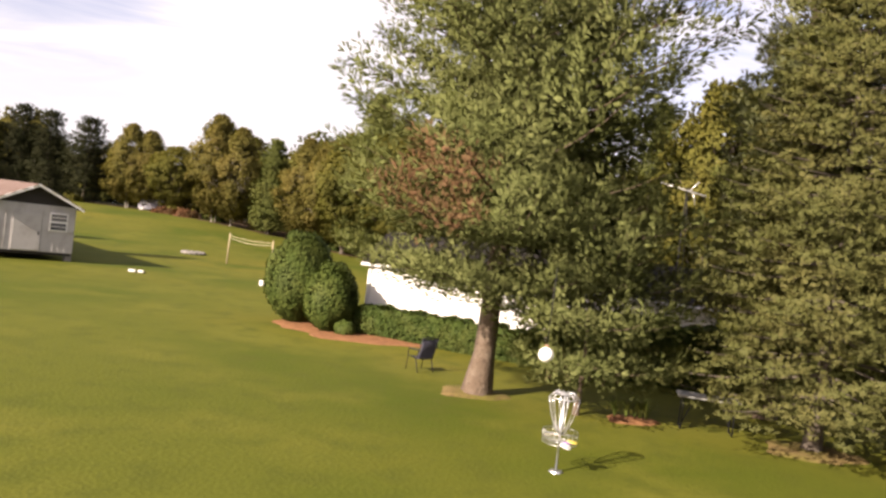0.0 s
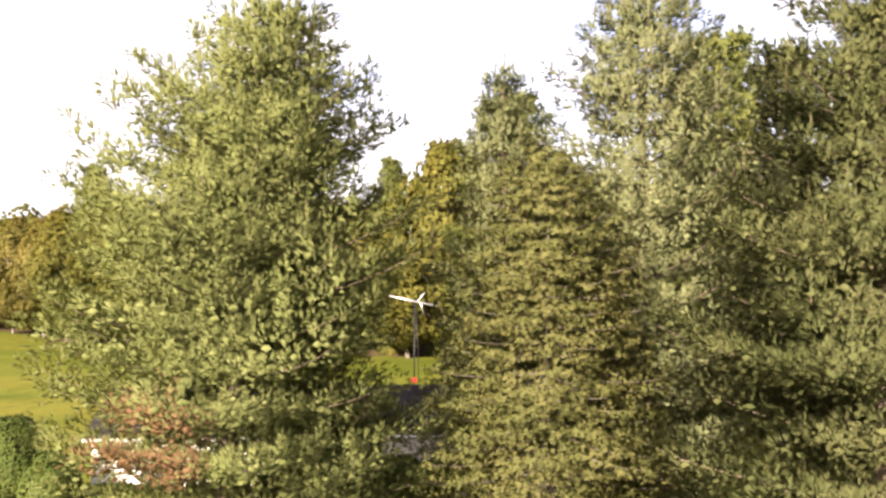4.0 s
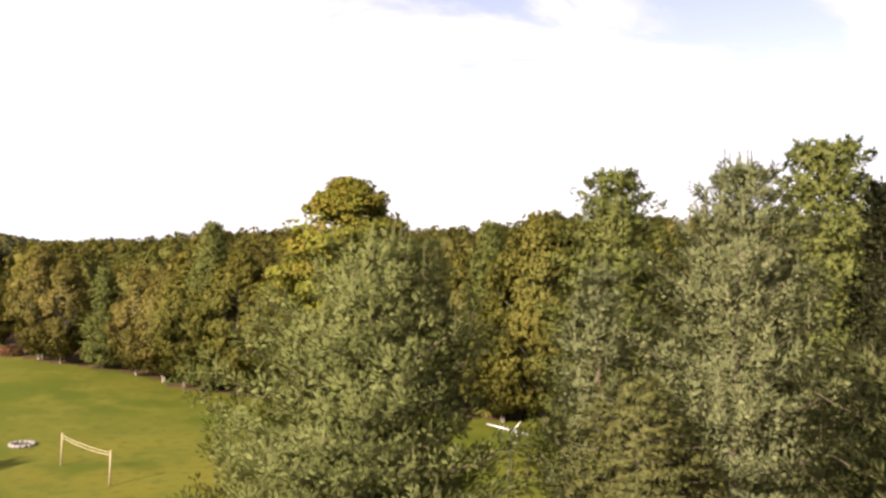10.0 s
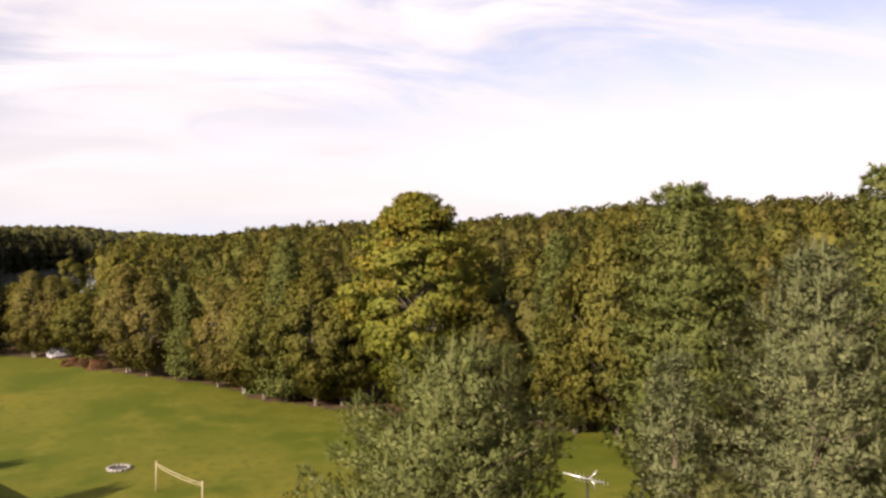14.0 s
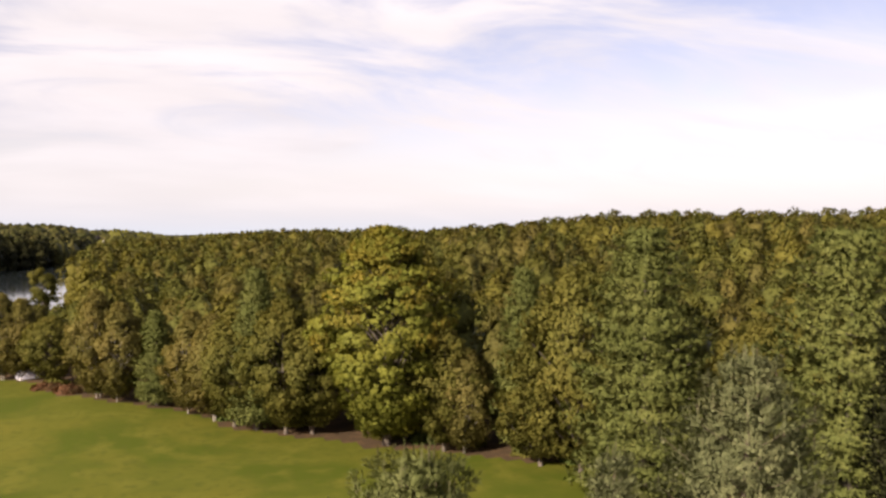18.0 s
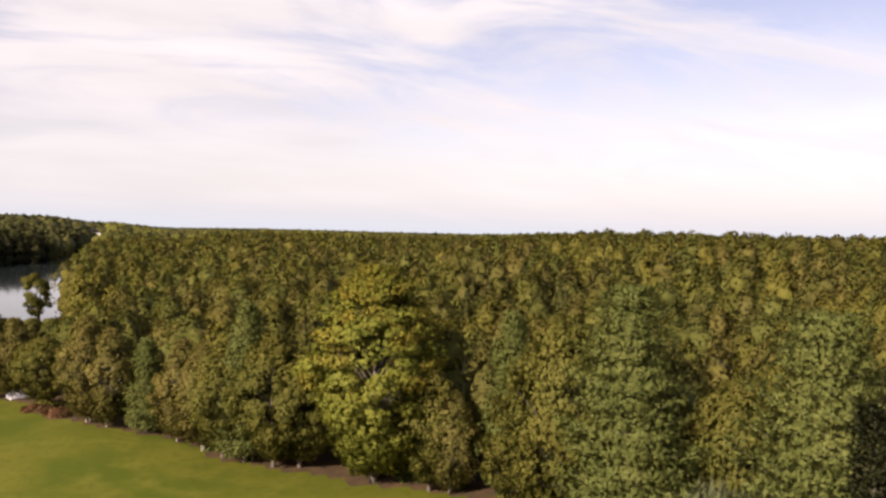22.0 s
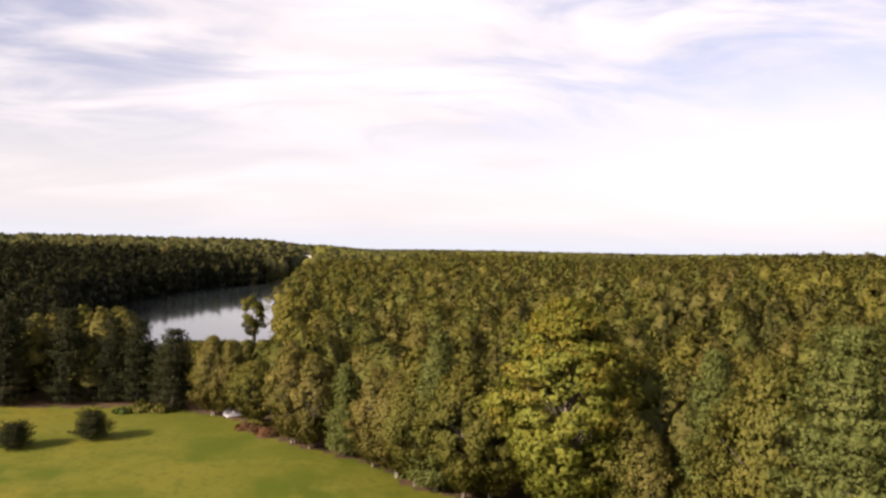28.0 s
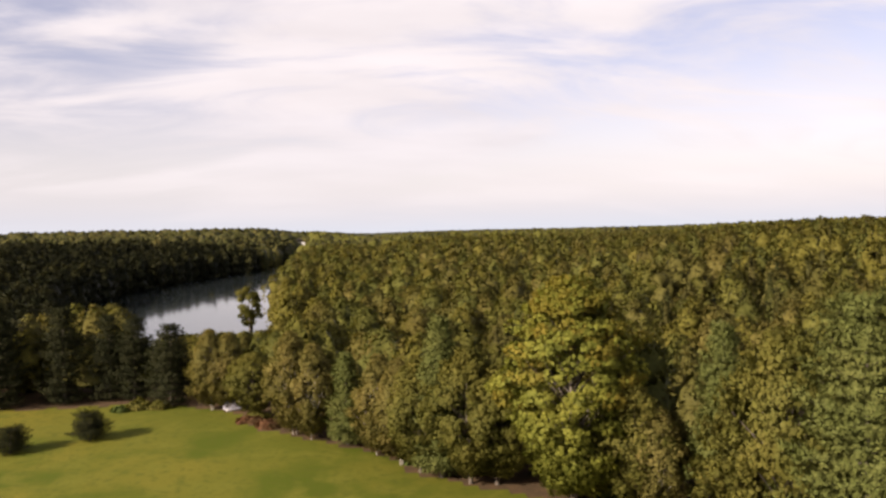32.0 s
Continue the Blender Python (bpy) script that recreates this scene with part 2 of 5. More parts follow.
UNDERGROWTH = material("dark_undergrowth", (0.030, 0.036, 0.014), 0.95, spots=((0.3, (0.045, 0.042, 0.018), 0.45, 0.7),), bump=0.8, bump_scale=2, spec=0.1)
MULCH = material("bark_mulch", (0.246, 0.119, 0.057), 0.95, spots=((5.0, (0.156, 0.074, 0.037), 0.45, 0.7), (30.0, (0.312, 0.180, 0.098), 0.5, 0.8)), bump=0.9, bump_scale=30, spec=0.1)


def part(name, mesh, parent=None, label="", mats=()):
    """Links a mesh as one object, under a thing or a part."""
    for m in mats:
        mesh.materials.append(m)
    ob = new(name, mesh)
    if parent:
        ob.parent = parent
    return tagged(ob, label)


def thing(name, at, label, category, group="", kind="", turn=0.0):
    ob = new(name)
    ob.matrix_basis = pose(*at, 0, 0, turn)
    ob.empty_display_size = 0.2
    return tagged(ob, label, category, group, kind)


def mesh_of(name, bm, smooth=False):
    me = bpy.data.meshes.new(name)
    bm.normal_update()
    bm.to_mesh(me)
    bm.free()
    if smooth:
        for p in me.polygons:
            p.use_smooth = True
    return me


def raw_mesh(name, verts, faces, smooth=False):
    """A mesh from arrays: verts (n, 3), faces (m, 3 or 4)."""
    verts, faces = np.asarray(verts, np.float32), np.asarray(faces, np.int32)
    me = bpy.data.meshes.new(name)
    me.vertices.add(len(verts))
    me.vertices.foreach_set("co", verts.ravel())
    k = faces.shape[1]
    me.loops.add(faces.size)
    me.loops.foreach_set("vertex_index", faces.ravel())
    me.polygons.add(len(faces))
    me.polygons.foreach_set("loop_start", np.arange(len(faces), dtype=np.int32) * k)
    if smooth:
        me.polygons.foreach_set("use_smooth", np.ones(len(faces), bool))
    me.update(calc_edges=True)
    return me


def scatter(tv, tf, at, way, size, rng, spin=True):
    """Copies of a template (its axis along +z) at places, along ways, at sizes: vertices and faces."""
    tv, tf, at = np.asarray(tv, float), np.asarray(tf), np.asarray(at, float)
    w = np.asarray(way, float)
    w = w / np.maximum(np.linalg.norm(w, axis=1, keepdims=True), 1e-6)
    ref = np.where(np.abs(w[:, 2:3]) > 0.9, np.array([[1.0, 0, 0]]), np.array([[0, 0, 1.0]]))
    a = np.cross(ref, w)
    a /= np.linalg.norm(a, axis=1, keepdims=True)
    b = np.cross(w, a)
    if spin:
        t = rng.uniform(0, 2 * np.pi, len(w))[:, None]
        a, b = a * np.cos(t) + b * np.sin(t), b * np.cos(t) - a * np.sin(t)
    s = np.broadcast_to(np.asarray(size, float), (len(w),))[:, None, None]
    v = (tv[None, :, 0:1] * a[:, None] + tv[None, :, 1:2] * b[:, None] + tv[None, :, 2:3] * w[:, None]) * s + at[:, None]
    f = tf[None] + (np.arange(len(w)) * len(tv))[:, None, None]
    return v.reshape(-1, 3), f.reshape(-1, tf.shape[1])


def tuft(rng, blades, width, open_=0.9):
    """A brush of needles: narrow tapering blades that fan out round +z, one unit long."""
    v, f = [], []
    for i in range(blades):
        t = 2 * math.pi * (i + rng.uniform(-0.3, 0.3)) / blades
        lean = open_ * (0.25 + 0.75 * ((i * 7) % blades) / blades)
        d = np.array([math.sin(lean) * math.cos(t), math.sin(lean) * math.sin(t), math.cos(lean)])
        side = np.array([-math.sin(t), math.cos(t), 0.0])
        n = len(v)
        v += [side * width, d * rng.uniform(0.75, 1.1), side * -width]
        f.append([n, n + 1, n + 2])
    return np.array(v), np.array(f)


def leaf_spray(rng, count=3, wide=0.34, tilt=0.55):
    """A few bent leaves that overlap like shingles, facing +z and tilted at random."""
    v, f = [], []
    for i in range(count):
        t = rng.uniform(0, 2 * math.pi)
        face = np.array([rng.normal(0, tilt), rng.normal(0, tilt), 1.0])
        face /= np.linalg.norm(face)
        d = np.array([math.cos(t), math.sin(t), 0.0])
        d -= face * d.dot(face); d /= np.linalg.norm(d)
        s = np.cross(face, d)
        l = rng.uniform(0.75, 1.15)
        o = np.array([rng.normal(0, 0.28), rng.normal(0, 0.28), rng.normal(0, 0.16)]) - d * l * 0.5
        n = len(v)
        v += [o, o + d * l * 0.5 - s * wide * l, o + d * l - face * 0.12, o + d * l * 0.5 + s * wide * l]
        f.append([n, n + 1, n + 2, n + 3])
    return np.array(v), np.array(f)


def soft_mesh(name, v, f, normals):
    """A mesh whose vertices have their own soft shading directions, with each face turned to agree."""
    v, f = np.asarray(v, np.float32), np.array(f, np.int32)
    n = np.asarray(normals, np.float32)
    n = n / np.maximum(np.linalg.norm(n, axis=1, keepdims=True), 1e-6)
    own = np.cross(v[f[:, 1]] - v[f[:, 0]], v[f[:, 2]] - v[f[:, 0]])
    wrong = (own * n[f].mean(1)).sum(1) < 0
    f[wrong] = f[wrong][:, ::-1]
    me = raw_mesh(name, v, f)
    a = me.attributes.new("custom_normal", "FLOAT_VECTOR", "POINT")
    a.data.foreach_set("vector", n.ravel())
    me.update()
    return me


def clump_form(segments, bands):
    """A closed rounded form in quads: its directions and faces."""
    v, f = [], []
    for i in range(bands + 1):
        a = math.pi * (0.06 + 0.88 * i / bands)
        v += [(math.sin(a) * math.cos(2 * math.pi * (j + 0.5 * (i % 2)) / segments), math.sin(a) * math.sin(2 * math.pi * (j + 0.5 * (i % 2)) / segments), -math.cos(a)) for j in range(segments)]
    for i in range(bands):
        f += [(i * segments + j, i * segments + (j + 1) % segments, (i + 1) * segments + (j + 1) % segments, (i + 1) * segments + j) for j in range(segments)]
    return np.array(v), np.array(f)


def clumps(at, radius, flat, out, rng, segments=6, bands=3, rough=0.18, stir=0.22):
    """The close-packed inner foliage of many clumps: vertices, quads and shading directions."""
    d, f = clump_form(segments, bands)
    at, radius = np.asarray(at, float), np.asarray(radius, float)
    n = len(at)
    size = radius[:, None, None] * rng.uniform(1 - rough, 1 + rough, (n, len(d), 1))
    flat = np.broadcast_to(np.asarray(flat, float), (n,))
    v = at[:, None] + d[None] * size * np.stack([np.ones(n), np.ones(n), flat], -1)[:, None]
    soft = d[None] * 0.6 + np.asarray(out, float)[:, None] * 0.9 + np.array([0, 0, 0.2]) + rng.normal(0, stir, (n, len(d), 3))
    faces = f[None] + (np.arange(n) * len(d))[:, None, None]
    return v.reshape(-1, 3), faces.reshape(-1, 4), soft.reshape(-1, 3)


def tubes(paths, sides=6):
    """Tapered tubes along paths of (points, radii): vertices and quads."""
    V, F = [], []
    base = 0
    for pts, radii in paths:
        pts = np.asarray(pts, float)
        tang = np.gradient(pts, axis=0)
        tang /= np.maximum(np.linalg.norm(tang, axis=1, keepdims=True), 1e-6)
        ref = np.where(np.abs(tang[:, 2:3]) > 0.9, np.array([[1.0, 0, 0]]), np.array([[0, 0, 1.0]]))
        a = np.cross(ref, tang); a /= np.linalg.norm(a, axis=1, keepdims=True)
        b = np.cross(tang, a)
        t = np.arange(sides) / sides * 2 * np.pi
        ring = np.cos(t)[None, :, None] * a[:, None] + np.sin(t)[None, :, None] * b[:, None]
        v = pts[:, None] + ring * np.asarray(radii, float)[:, None, None]
        V.append(v.reshape(-1, 3))
        k = len(pts)
        i, j = np.meshgrid(np.arange(k - 1), np.arange(sides), indexing="ij")
        q = np.stack([i * sides + j, i * sides + (j + 1) % sides, (i + 1) * sides + (j + 1) % sides, (i + 1) * sides + j], -1)
        F.append(q.reshape(-1, 4) + base)
        base += k * sides
    return np.concatenate(V), np.concatenate(F)


# ---------- the lie of the land ----------
EDGE = [(-150, 138), (-95, 129), (-62.4, 125.4), (-49.8, 123.8), (-30.8, 124.2), (-19.9, 117.5), (-14.5, 105.3), (-9.2, 100.9), (-3.6, 97.4), (2.2, 93.8), (4.8, 86.6), (11.6, 83.3), (19.8, 75.4), (22.8, 72.6), (26.9, 69.8), (30.7, 64.5), (35.4, 63.5), (33, 57), (33.5, 50), (39, 40), (47, 25), (54, -10), (58, -80)]


def edge_side(x, y):
    """Metres past the edge of the wood (negative on the grass)."""
    best, sign = 1e9, -1
    for (ax, ay), (bx, by) in zip(EDGE, EDGE[1:]):
        dx, dy = bx - ax, by - ay
        k = min(1, max(0, ((x - ax) * dx + (y - ay) * dy) / (dx * dx + dy * dy)))
        d = math.hypot(x - ax - k * dx, y - ay - k * dy)
        if d < best:
            best, sign = d, 1 if (x - ax) * -dy + (y - ay) * dx > 0 else -1
    return best * sign


def step(a, b, v):
    k = min(1, max(0, (v - a) / (b - a)))
    return k * k * (3 - 2 * k)


LAKE_Z = 2.0
LAKE = [(-59, 170), (-19, 184), (-22, 222), (-24, 291), (-28, 449), (-35, 821), (-45, 899), (-62, 537), (-87, 456), (-97, 363), (-90, 262)]
WEST_SHORE = ((170, 262, 363, 456, 537, 899), (-59, -90, -97, -87, -62, -45))


def ring_side(ring, x, y):
    """Metres inside a closed outline (negative outside)."""
    best, inside = 1e9, False
    for (ax, ay), (bx, by) in zip(ring, ring[1:] + ring[:1]):
        dx, dy = bx - ax, by - ay
        k = min(1, max(0, ((x - ax) * dx + (y - ay) * dy) / (dx * dx + dy * dy)))
        best = min(best, math.hypot(x - ax - k * dx, y - ay - k * dy))
        if (ay > y) != (by > y) and x < ax + dx * (y - ay) / dy:
            inside = not inside
    return best if inside else -best


def lake_shore(x, y):
    """Over 0 on the lake, which runs away from the near bay towards the far hill."""
    if not (-190 < x < 60 and 90 < y < 940):
        return -50.0
    return ring_side(LAKE, x, y)


def west_bank(x, y):
    """Metres west of the lake's left shore."""
    return float(np.interp(y, *WEST_SHORE)) - 0.05 * max(0, y - 860) - x


def height(x, y):
    s = edge_side(x, y)
    z = 0.12 * math.sin(x * 0.045 + 0.5) * math.sin(y * 0.05) + 2.2 * step(60, 112, y) * step(22, -12, x)
    if s > 0:
        bearing = math.atan2(x + 2, y + 3)
        z += 8.0 * step(-0.06, 0.16, bearing) * step(25, 150, s)
        z += 5.0 * step(0.30, 0.60, bearing) * step(40, 150, s)
        z += 7.0 * step(4, 60, west_bank(x, y)) * step(150, 260, y)
        z += 9.0 * step(880, 1050, y) * step(0.04, -0.04, bearing)
    k = lake_shore(x, y)
    if k > -6:
        z += (LAKE_Z - 2.0 - z) * step(-6, 5, k)
    if y > 1200:
        z += 5 * step(1200, 2600, y)
    return z


def axis_steps():
    near = np.arange(-90, 90.1, 1.5)
    out = [90.0]
    while out[-1] < 3200:
        out.append(out[-1] * 1.07 + 1.0)
    out = np.array(out[1:])
    return np.concatenate([-out[::-1], near, out])


def build_ground():
    xs = axis_steps()
    ys = np.concatenate([xs[xs < -60], np.arange(-60, 170, 1.5), 170 + (np.array(xs[xs > 90]) - 90)])
    ys = np.unique(np.round(ys, 3))
    z = np.array([[height(x, y) for x in xs] for y in ys])
    X, Y = np.meshgrid(xs, ys)
    rng = np.random.default_rng(5)
    V = np.stack([X, Y, z + rng.normal(0, 0.012, z.shape)], -1).reshape(-1, 3)
    w = len(xs)
    i, j = np.meshgrid(np.arange(len(ys) - 1), np.arange(w - 1), indexing="ij")
    F = np.stack([i * w + j, i * w + j + 1, (i + 1) * w + j + 1, (i + 1) * w + j], -1).reshape(-1, 4)
    me = raw_mesh("ground", V, F, True)
    me.materials.append(GRASS); me.materials.append(FLOOR); me.materials.append(UNDERGROWTH)
    cx, cy = V[F].mean(1)[:, 0], V[F].mean(1)[:, 1]
    which = np.array([(2 if edge_side(a, b) > 25 else 1) if edge_side(a, b) > 1.3 + 1.5 * noise.noise((a * 0.2, b * 0.2, 0)) else 0 for a, b in zip(cx, cy)], np.int32)
    me.polygons.foreach_set("material_index", which)
    tagged(new("ground", me), "mown yellow-green lawn running to the wood's leafy floor", "ground", kind="structure")


build_ground()

WATER = material("lake_water", (0.018, 0.024, 0.026), 0.06, spec=0.5, bump=0.04, bump_scale=0.8)
bm = bmesh.new()
bmesh.ops.create_grid(bm, x_segments=40, y_segments=60, size=1)
for v in bm.verts:
    v.co = (-65 + v.co.x * 100, 540 + v.co.y * 382, LAKE_Z)
lake = part("water", mesh_of("water", bm), None, "still dark lake reflecting the sky and banks", [WATER])
tagged(lake, category="lake", kind="structure")


# ---------- trees ----------
def conifer(name, rng, tall, spread, bare, mat, bark, needle=0.17, blades=10, width=0.06, pad=0.42, per_pad=12, gap=0.50, whorl=0.55, arms=6, rise=0.20, thick=0.3, shape=0.8, droop=0.0, candles=16, lean=(0, 0), dead=(), bald=(), inner=0.35, zj=0.0, core=0.24, shoot=0.9):
    """Trunk and crown of a whorled evergreen: limbs that end in rounded pads of needle brushes, and upright candles at the top. Returns the two meshes."""
    tv, tf = tuft(rng, blades, width, 1.15)
    limbs, pads, spikes, at, way, size, soft = [], [], [], [], [], [], []
    zs = np.linspace(0, tall, 14)
    sway = np.array([[lean[0] * (z / tall) ** 1.5 + 0.05 * math.sin(z * 1.3), lean[1] * (z / tall) ** 1.5 + 0.05 * math.cos(z), z] for z in zs])
    limbs.append((sway, thick * np.clip(1 - zs / tall, 0.02, 1) ** 0.8 + thick * 0.5 * np.exp(-zs / 0.35)))
    z = bare
    while z < tall - 0.15:
        k = (z - bare) / (tall - bare)
        reach = spread * ((1 - k) ** shape if shape < 1 else 1 - k ** shape) * (0.62 + 0.38 * min(1, k / 0.15 + 0.35)) + 0.2
        n = max(3, int(arms + rng.integers(-1, 2)))
        t0 = rng.uniform(0, 6.28)
        c = np.array([np.interp(z, zs, sway[:, 0]), np.interp(z, zs, sway[:, 1]), z])
        for a in range(n):
            t = t0 + 2 * math.pi * a / n + rng.uniform(-0.35, 0.35)
            L = reach * rng.uniform(0.62, 1.15)
            out = np.array([math.cos(t), math.sin(t), 0])
            side = np.array([-math.sin(t), math.cos(t), 0])
            sag = rise * (0.4 + 1.3 * k) - droop
            s = np.linspace(0, 1, 6)
            curve = c + out * (L * s)[:, None] + np.array([0, 0, 1.0]) * (L * (sag * s + (0.20 - droop * 0.4) * s ** 2.5 - 0.15 * (1 - k) * s))[:, None]
            limbs.append((curve, np.linspace(0.012 + 0.009 * L, 0.004, 6)))
            if candles and k > 0.35 and rng.uniform() < 0.25 + 0.75 * k:
                spikes.append((curve[-1] + (0, 0, needle * 1.2), t))
            m = int(max(1, round(L * (1 - inner) / gap))) + 1
            for q in np.linspace(1.0, inner, m):
                p = np.array([np.interp(q, s, curve[:, i]) for i in range(3)])
                fan = int(round(0.4 + 0.55 * L * (1.15 - q) / gap))
                for f in range(-fan, fan + 1):
                    o = p + side * f * gap * rng.uniform(0.7, 1.1) - out * abs(f) * gap * 0.35 + np.array([0, 0, rng.uniform(-0.38, 0.38) * pad + zj * rng.uniform(-1, 1)])
                    pads.append((o, out * 0.6 + side * f * 0.25, pad * rng.uniform(0.7, 1.25) * (1 - 0.40 * k * k)))
        z += whorl * rng.uniform(0.75, 1.25) * (1.15 - 0.5 * k)
    pads = [(o, d, r) for o, d, r in pads if all(np.linalg.norm(o - np.array(b)) > q for b, q in bald)]
    for o, d, r in pads:
        v = rng.normal(0, 1, (per_pad, 3))
        v /= np.linalg.norm(v, axis=1, keepdims=True)
        if not droop:
            # a plume: brushes packed round a short twig that points outward and up
            axis = d * 1.1 + np.array([0, 0, 0.55]) + rng.normal(0, 0.22, 3)
            axis /= np.linalg.norm(axis)
            v -= (v @ axis)[:, None] * axis * 0.8
            along = rng.uniform(-0.9, 1.35, (per_pad, 1))
            at.append(o + axis * along * r + v * r * 0.62 * (1.05 - 0.5 * along))
            way.append(v * 0.8 + axis * 0.85)
            soft.append(v * 0.6 + axis * 0.35 + d * 1.1 + np.array([0, 0, 0.12]))
            size.append(needle * rng.uniform(0.75, 1.25, per_pad))
            continue
        v[:, 2] = np.where(v[:, 2] < -0.3, -v[:, 2], v[:, 2]) * 0.6
        at.append(o + v * r * np.array([1, 1, 0.62]) * rng.uniform(0.45, 1.0, (per_pad, 1)) + d * r * rng.normal(0, 0.45, (per_pad, 1)))
        way.append(v * 0.9 + d * 0.5 + np.array([0, 0, 0.55 - droop * 5]))
        soft.append(v * 0.5 + d * 1.1 + np.array([0, 0, 0.25]))
        size.append(needle * rng.uniform(0.75, 1.25, per_pad))
    if candles:
        spikes.append((sway[-1] + np.array([0, 0, needle]), 0.0))
    needle = max(needle, 0.19)
    for foot, t in spikes:
        long_ = needle * rng.uniform(0.8, 3.0) * shoot
        h = np.arange(-needle * 1.5, long_, needle * 0.20)
        limbs.append((np.array([foot - (0, 0, needle * 2), foot + (0, 0, long_ * 0.7)]), np.array([0.012, 0.006])))
        at.append(foot + np.stack([h * 0.04, h * 0.03, h], -1))
        way.append(np.stack([rng.normal(0, 0.45, len(h)), rng.normal(0, 0.45, len(h)), np.ones(len(h))], -1))
        size.append(needle * 0.95 * (1.0 - 0.35 * (h + needle * 1.5) / (long_ + needle * 1.5)))
        soft.append(np.tile([math.cos(t), math.sin(t), 0.5], (len(h), 1)))
    at, way, size = np.concatenate(at), np.concatenate(way), np.concatenate(size)
    V, F = scatter(tv, tf, at, way, size, rng)
    soft = np.repeat(np.concatenate(soft), len(tv), 0)
    CV, CF, CN = clumps([o for o, d, r in pads], [r * core for o, d, r in pads], 0.60, [d for o, d, r in pads], rng, 5, 2, 0.3)
    CF = np.concatenate([CF[:, [0, 1, 2]], CF[:, [0, 2, 3]]])
    inner_at = CV[CF[:, 0]]
    crown = soft_mesh(name + "_crown", np.concatenate([V, CV]), np.concatenate([F, CF + len(V)]), np.concatenate([soft, CN]))
    crown.materials.append(mat)
    if dead:
        crown.materials.append(DEAD)
        idx = np.zeros(len(at), np.int32)
        for (bx, by, bz), r in dead:
            idx[np.linalg.norm(at - np.array([bx, by, bz]), axis=1) < r * rng.uniform(0.7, 1.1, len(at))] = 1
        low = np.zeros(len(inner_at), np.int32)
        for (bx, by, bz), r in dead:
            low[np.linalg.norm(inner_at - np.array([bx, by, bz]), axis=1) < r * 0.9] = 1
        crown.polygons.foreach_set("material_index", np.concatenate([np.repeat(idx, len(tf)), low]))
    V, F = tubes(limbs, 6)
    trunk = raw_mesh(name + "_trunk", V, F, True)
    trunk.materials.append(bark)
    return trunk, crown


def broadleaf(name, rng, tall, spread, bare, mat, bark, lobes=46, leaves=90, leaf_size=0.42, lobe=0.30, thick=0.28, tip=0.0, droop=0.0, stems=1, flat=0.75, top=None):
    """Trunk, limbs and a crown of many leaf sprays gathered in uneven lobes."""
    tv, tf = tuft(rng, 6, 0.20, 1.25)
    soft = []
    limbs, at, way, size, radii = [], [], [], [], []
    mid = bare + (tall - bare) * 0.5
    half = (tall - bare) * 0.5
    for s in range(stems):
        o = np.array([rng.uniform(-0.6, 0.6), rng.uniform(-0.6, 0.6), 0]) * (stems > 1)
        zs = np.linspace(0, tall * 0.85, 10)
        line = np.array([[o[0] * (1 + z * 0.12) + 0.15 * math.sin(z * 0.6 + s), o[1] * (1 + z * 0.12) + 0.15 * math.cos(z * 0.5 + s), z] for z in zs])
        limbs.append((line, thick * np.clip(1 - zs / tall, 0.05, 1) + thick * 0.4 * np.exp(-zs / 0.4)))
    for i in range(lobes):
        u = rng.uniform(-0.96, 1.0)
        t = i * 2.39996 + rng.uniform(-0.4, 0.4)
        bulge = 1 + 0.20 * math.sin(2 * t + spread + u * 3) + 0.14 * math.sin(3 * t + tall - u * 4)
        prof = bulge * math.sqrt(max(0.02, 1 - abs(u) ** 2.2)) * (1 - tip * max(0, u)) * (1 - 0.25 * max(0, -u))
        r = spread * prof * rng.uniform(0.30, 1.0) ** 0.6
        c = np.array([math.cos(t) * r, math.sin(t) * r, mid + u * half * 0.95])
        root = np.array([0, 0, max(bare * 0.7, c[2] - r * 0.9 - 0.5)])
        if i % 3 == 0:
            limbs.append((np.array([root, (root + c) / 2 + (0, 0, 0.2), c]), np.array([0.03 + 0.010 * r, 0.02 + 0.005 * r, 0.006])))
        R = lobe * spread * rng.uniform(0.7, 1.25)
        radii.append(R)
        d = rng.normal(0, 1, (leaves, 3))
        d /= np.linalg.norm(d, axis=1, keepdims=True)
        rad = rng.uniform(0.45, 1.0, (leaves, 1)) ** 0.6
        p = c + d * rad * R * np.array([1.1, 1.1, flat])
        if droop:
            p[:, 2] -= droop * rng.uniform(0, 1, leaves) ** 2 * R * 1.6
        at.append(p)
        away = np.array([c[0], c[1], (c[2] - mid) * 0.7])
        away /= max(1e-3, np.linalg.norm(away))
        way.append(d + np.array([0, 0, 0.35]) + away * 0.5)
        soft.append(d * 0.5 + away * 1.0 + np.array([0, 0, 0.15]) + rng.normal(0, 0.25, d.shape))
        size.append(leaf_size * 1.25 * rng.uniform(0.65, 1.25, leaves))
    at_lobes, at = at, np.concatenate(at)
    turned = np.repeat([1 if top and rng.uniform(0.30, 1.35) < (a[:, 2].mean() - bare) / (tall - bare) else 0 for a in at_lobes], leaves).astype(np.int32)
    at[:, 2] = bare * 0.6 + (at[:, 2] - bare * 0.6) * (tall - bare * 0.6) / (at[:, 2].max() - bare * 0.6)
    V, F = scatter(tv, tf, at, np.concatenate(way), np.concatenate(size), rng)
    mids = at.reshape(lobes, leaves, 3).mean(1)
    CV, CF, CN = clumps(mids, np.array(radii) * 0.34, flat, [a / max(1e-3, np.linalg.norm(a)) for a in mids - np.array([0, 0, mid])], rng, 7, 4, 0.25)
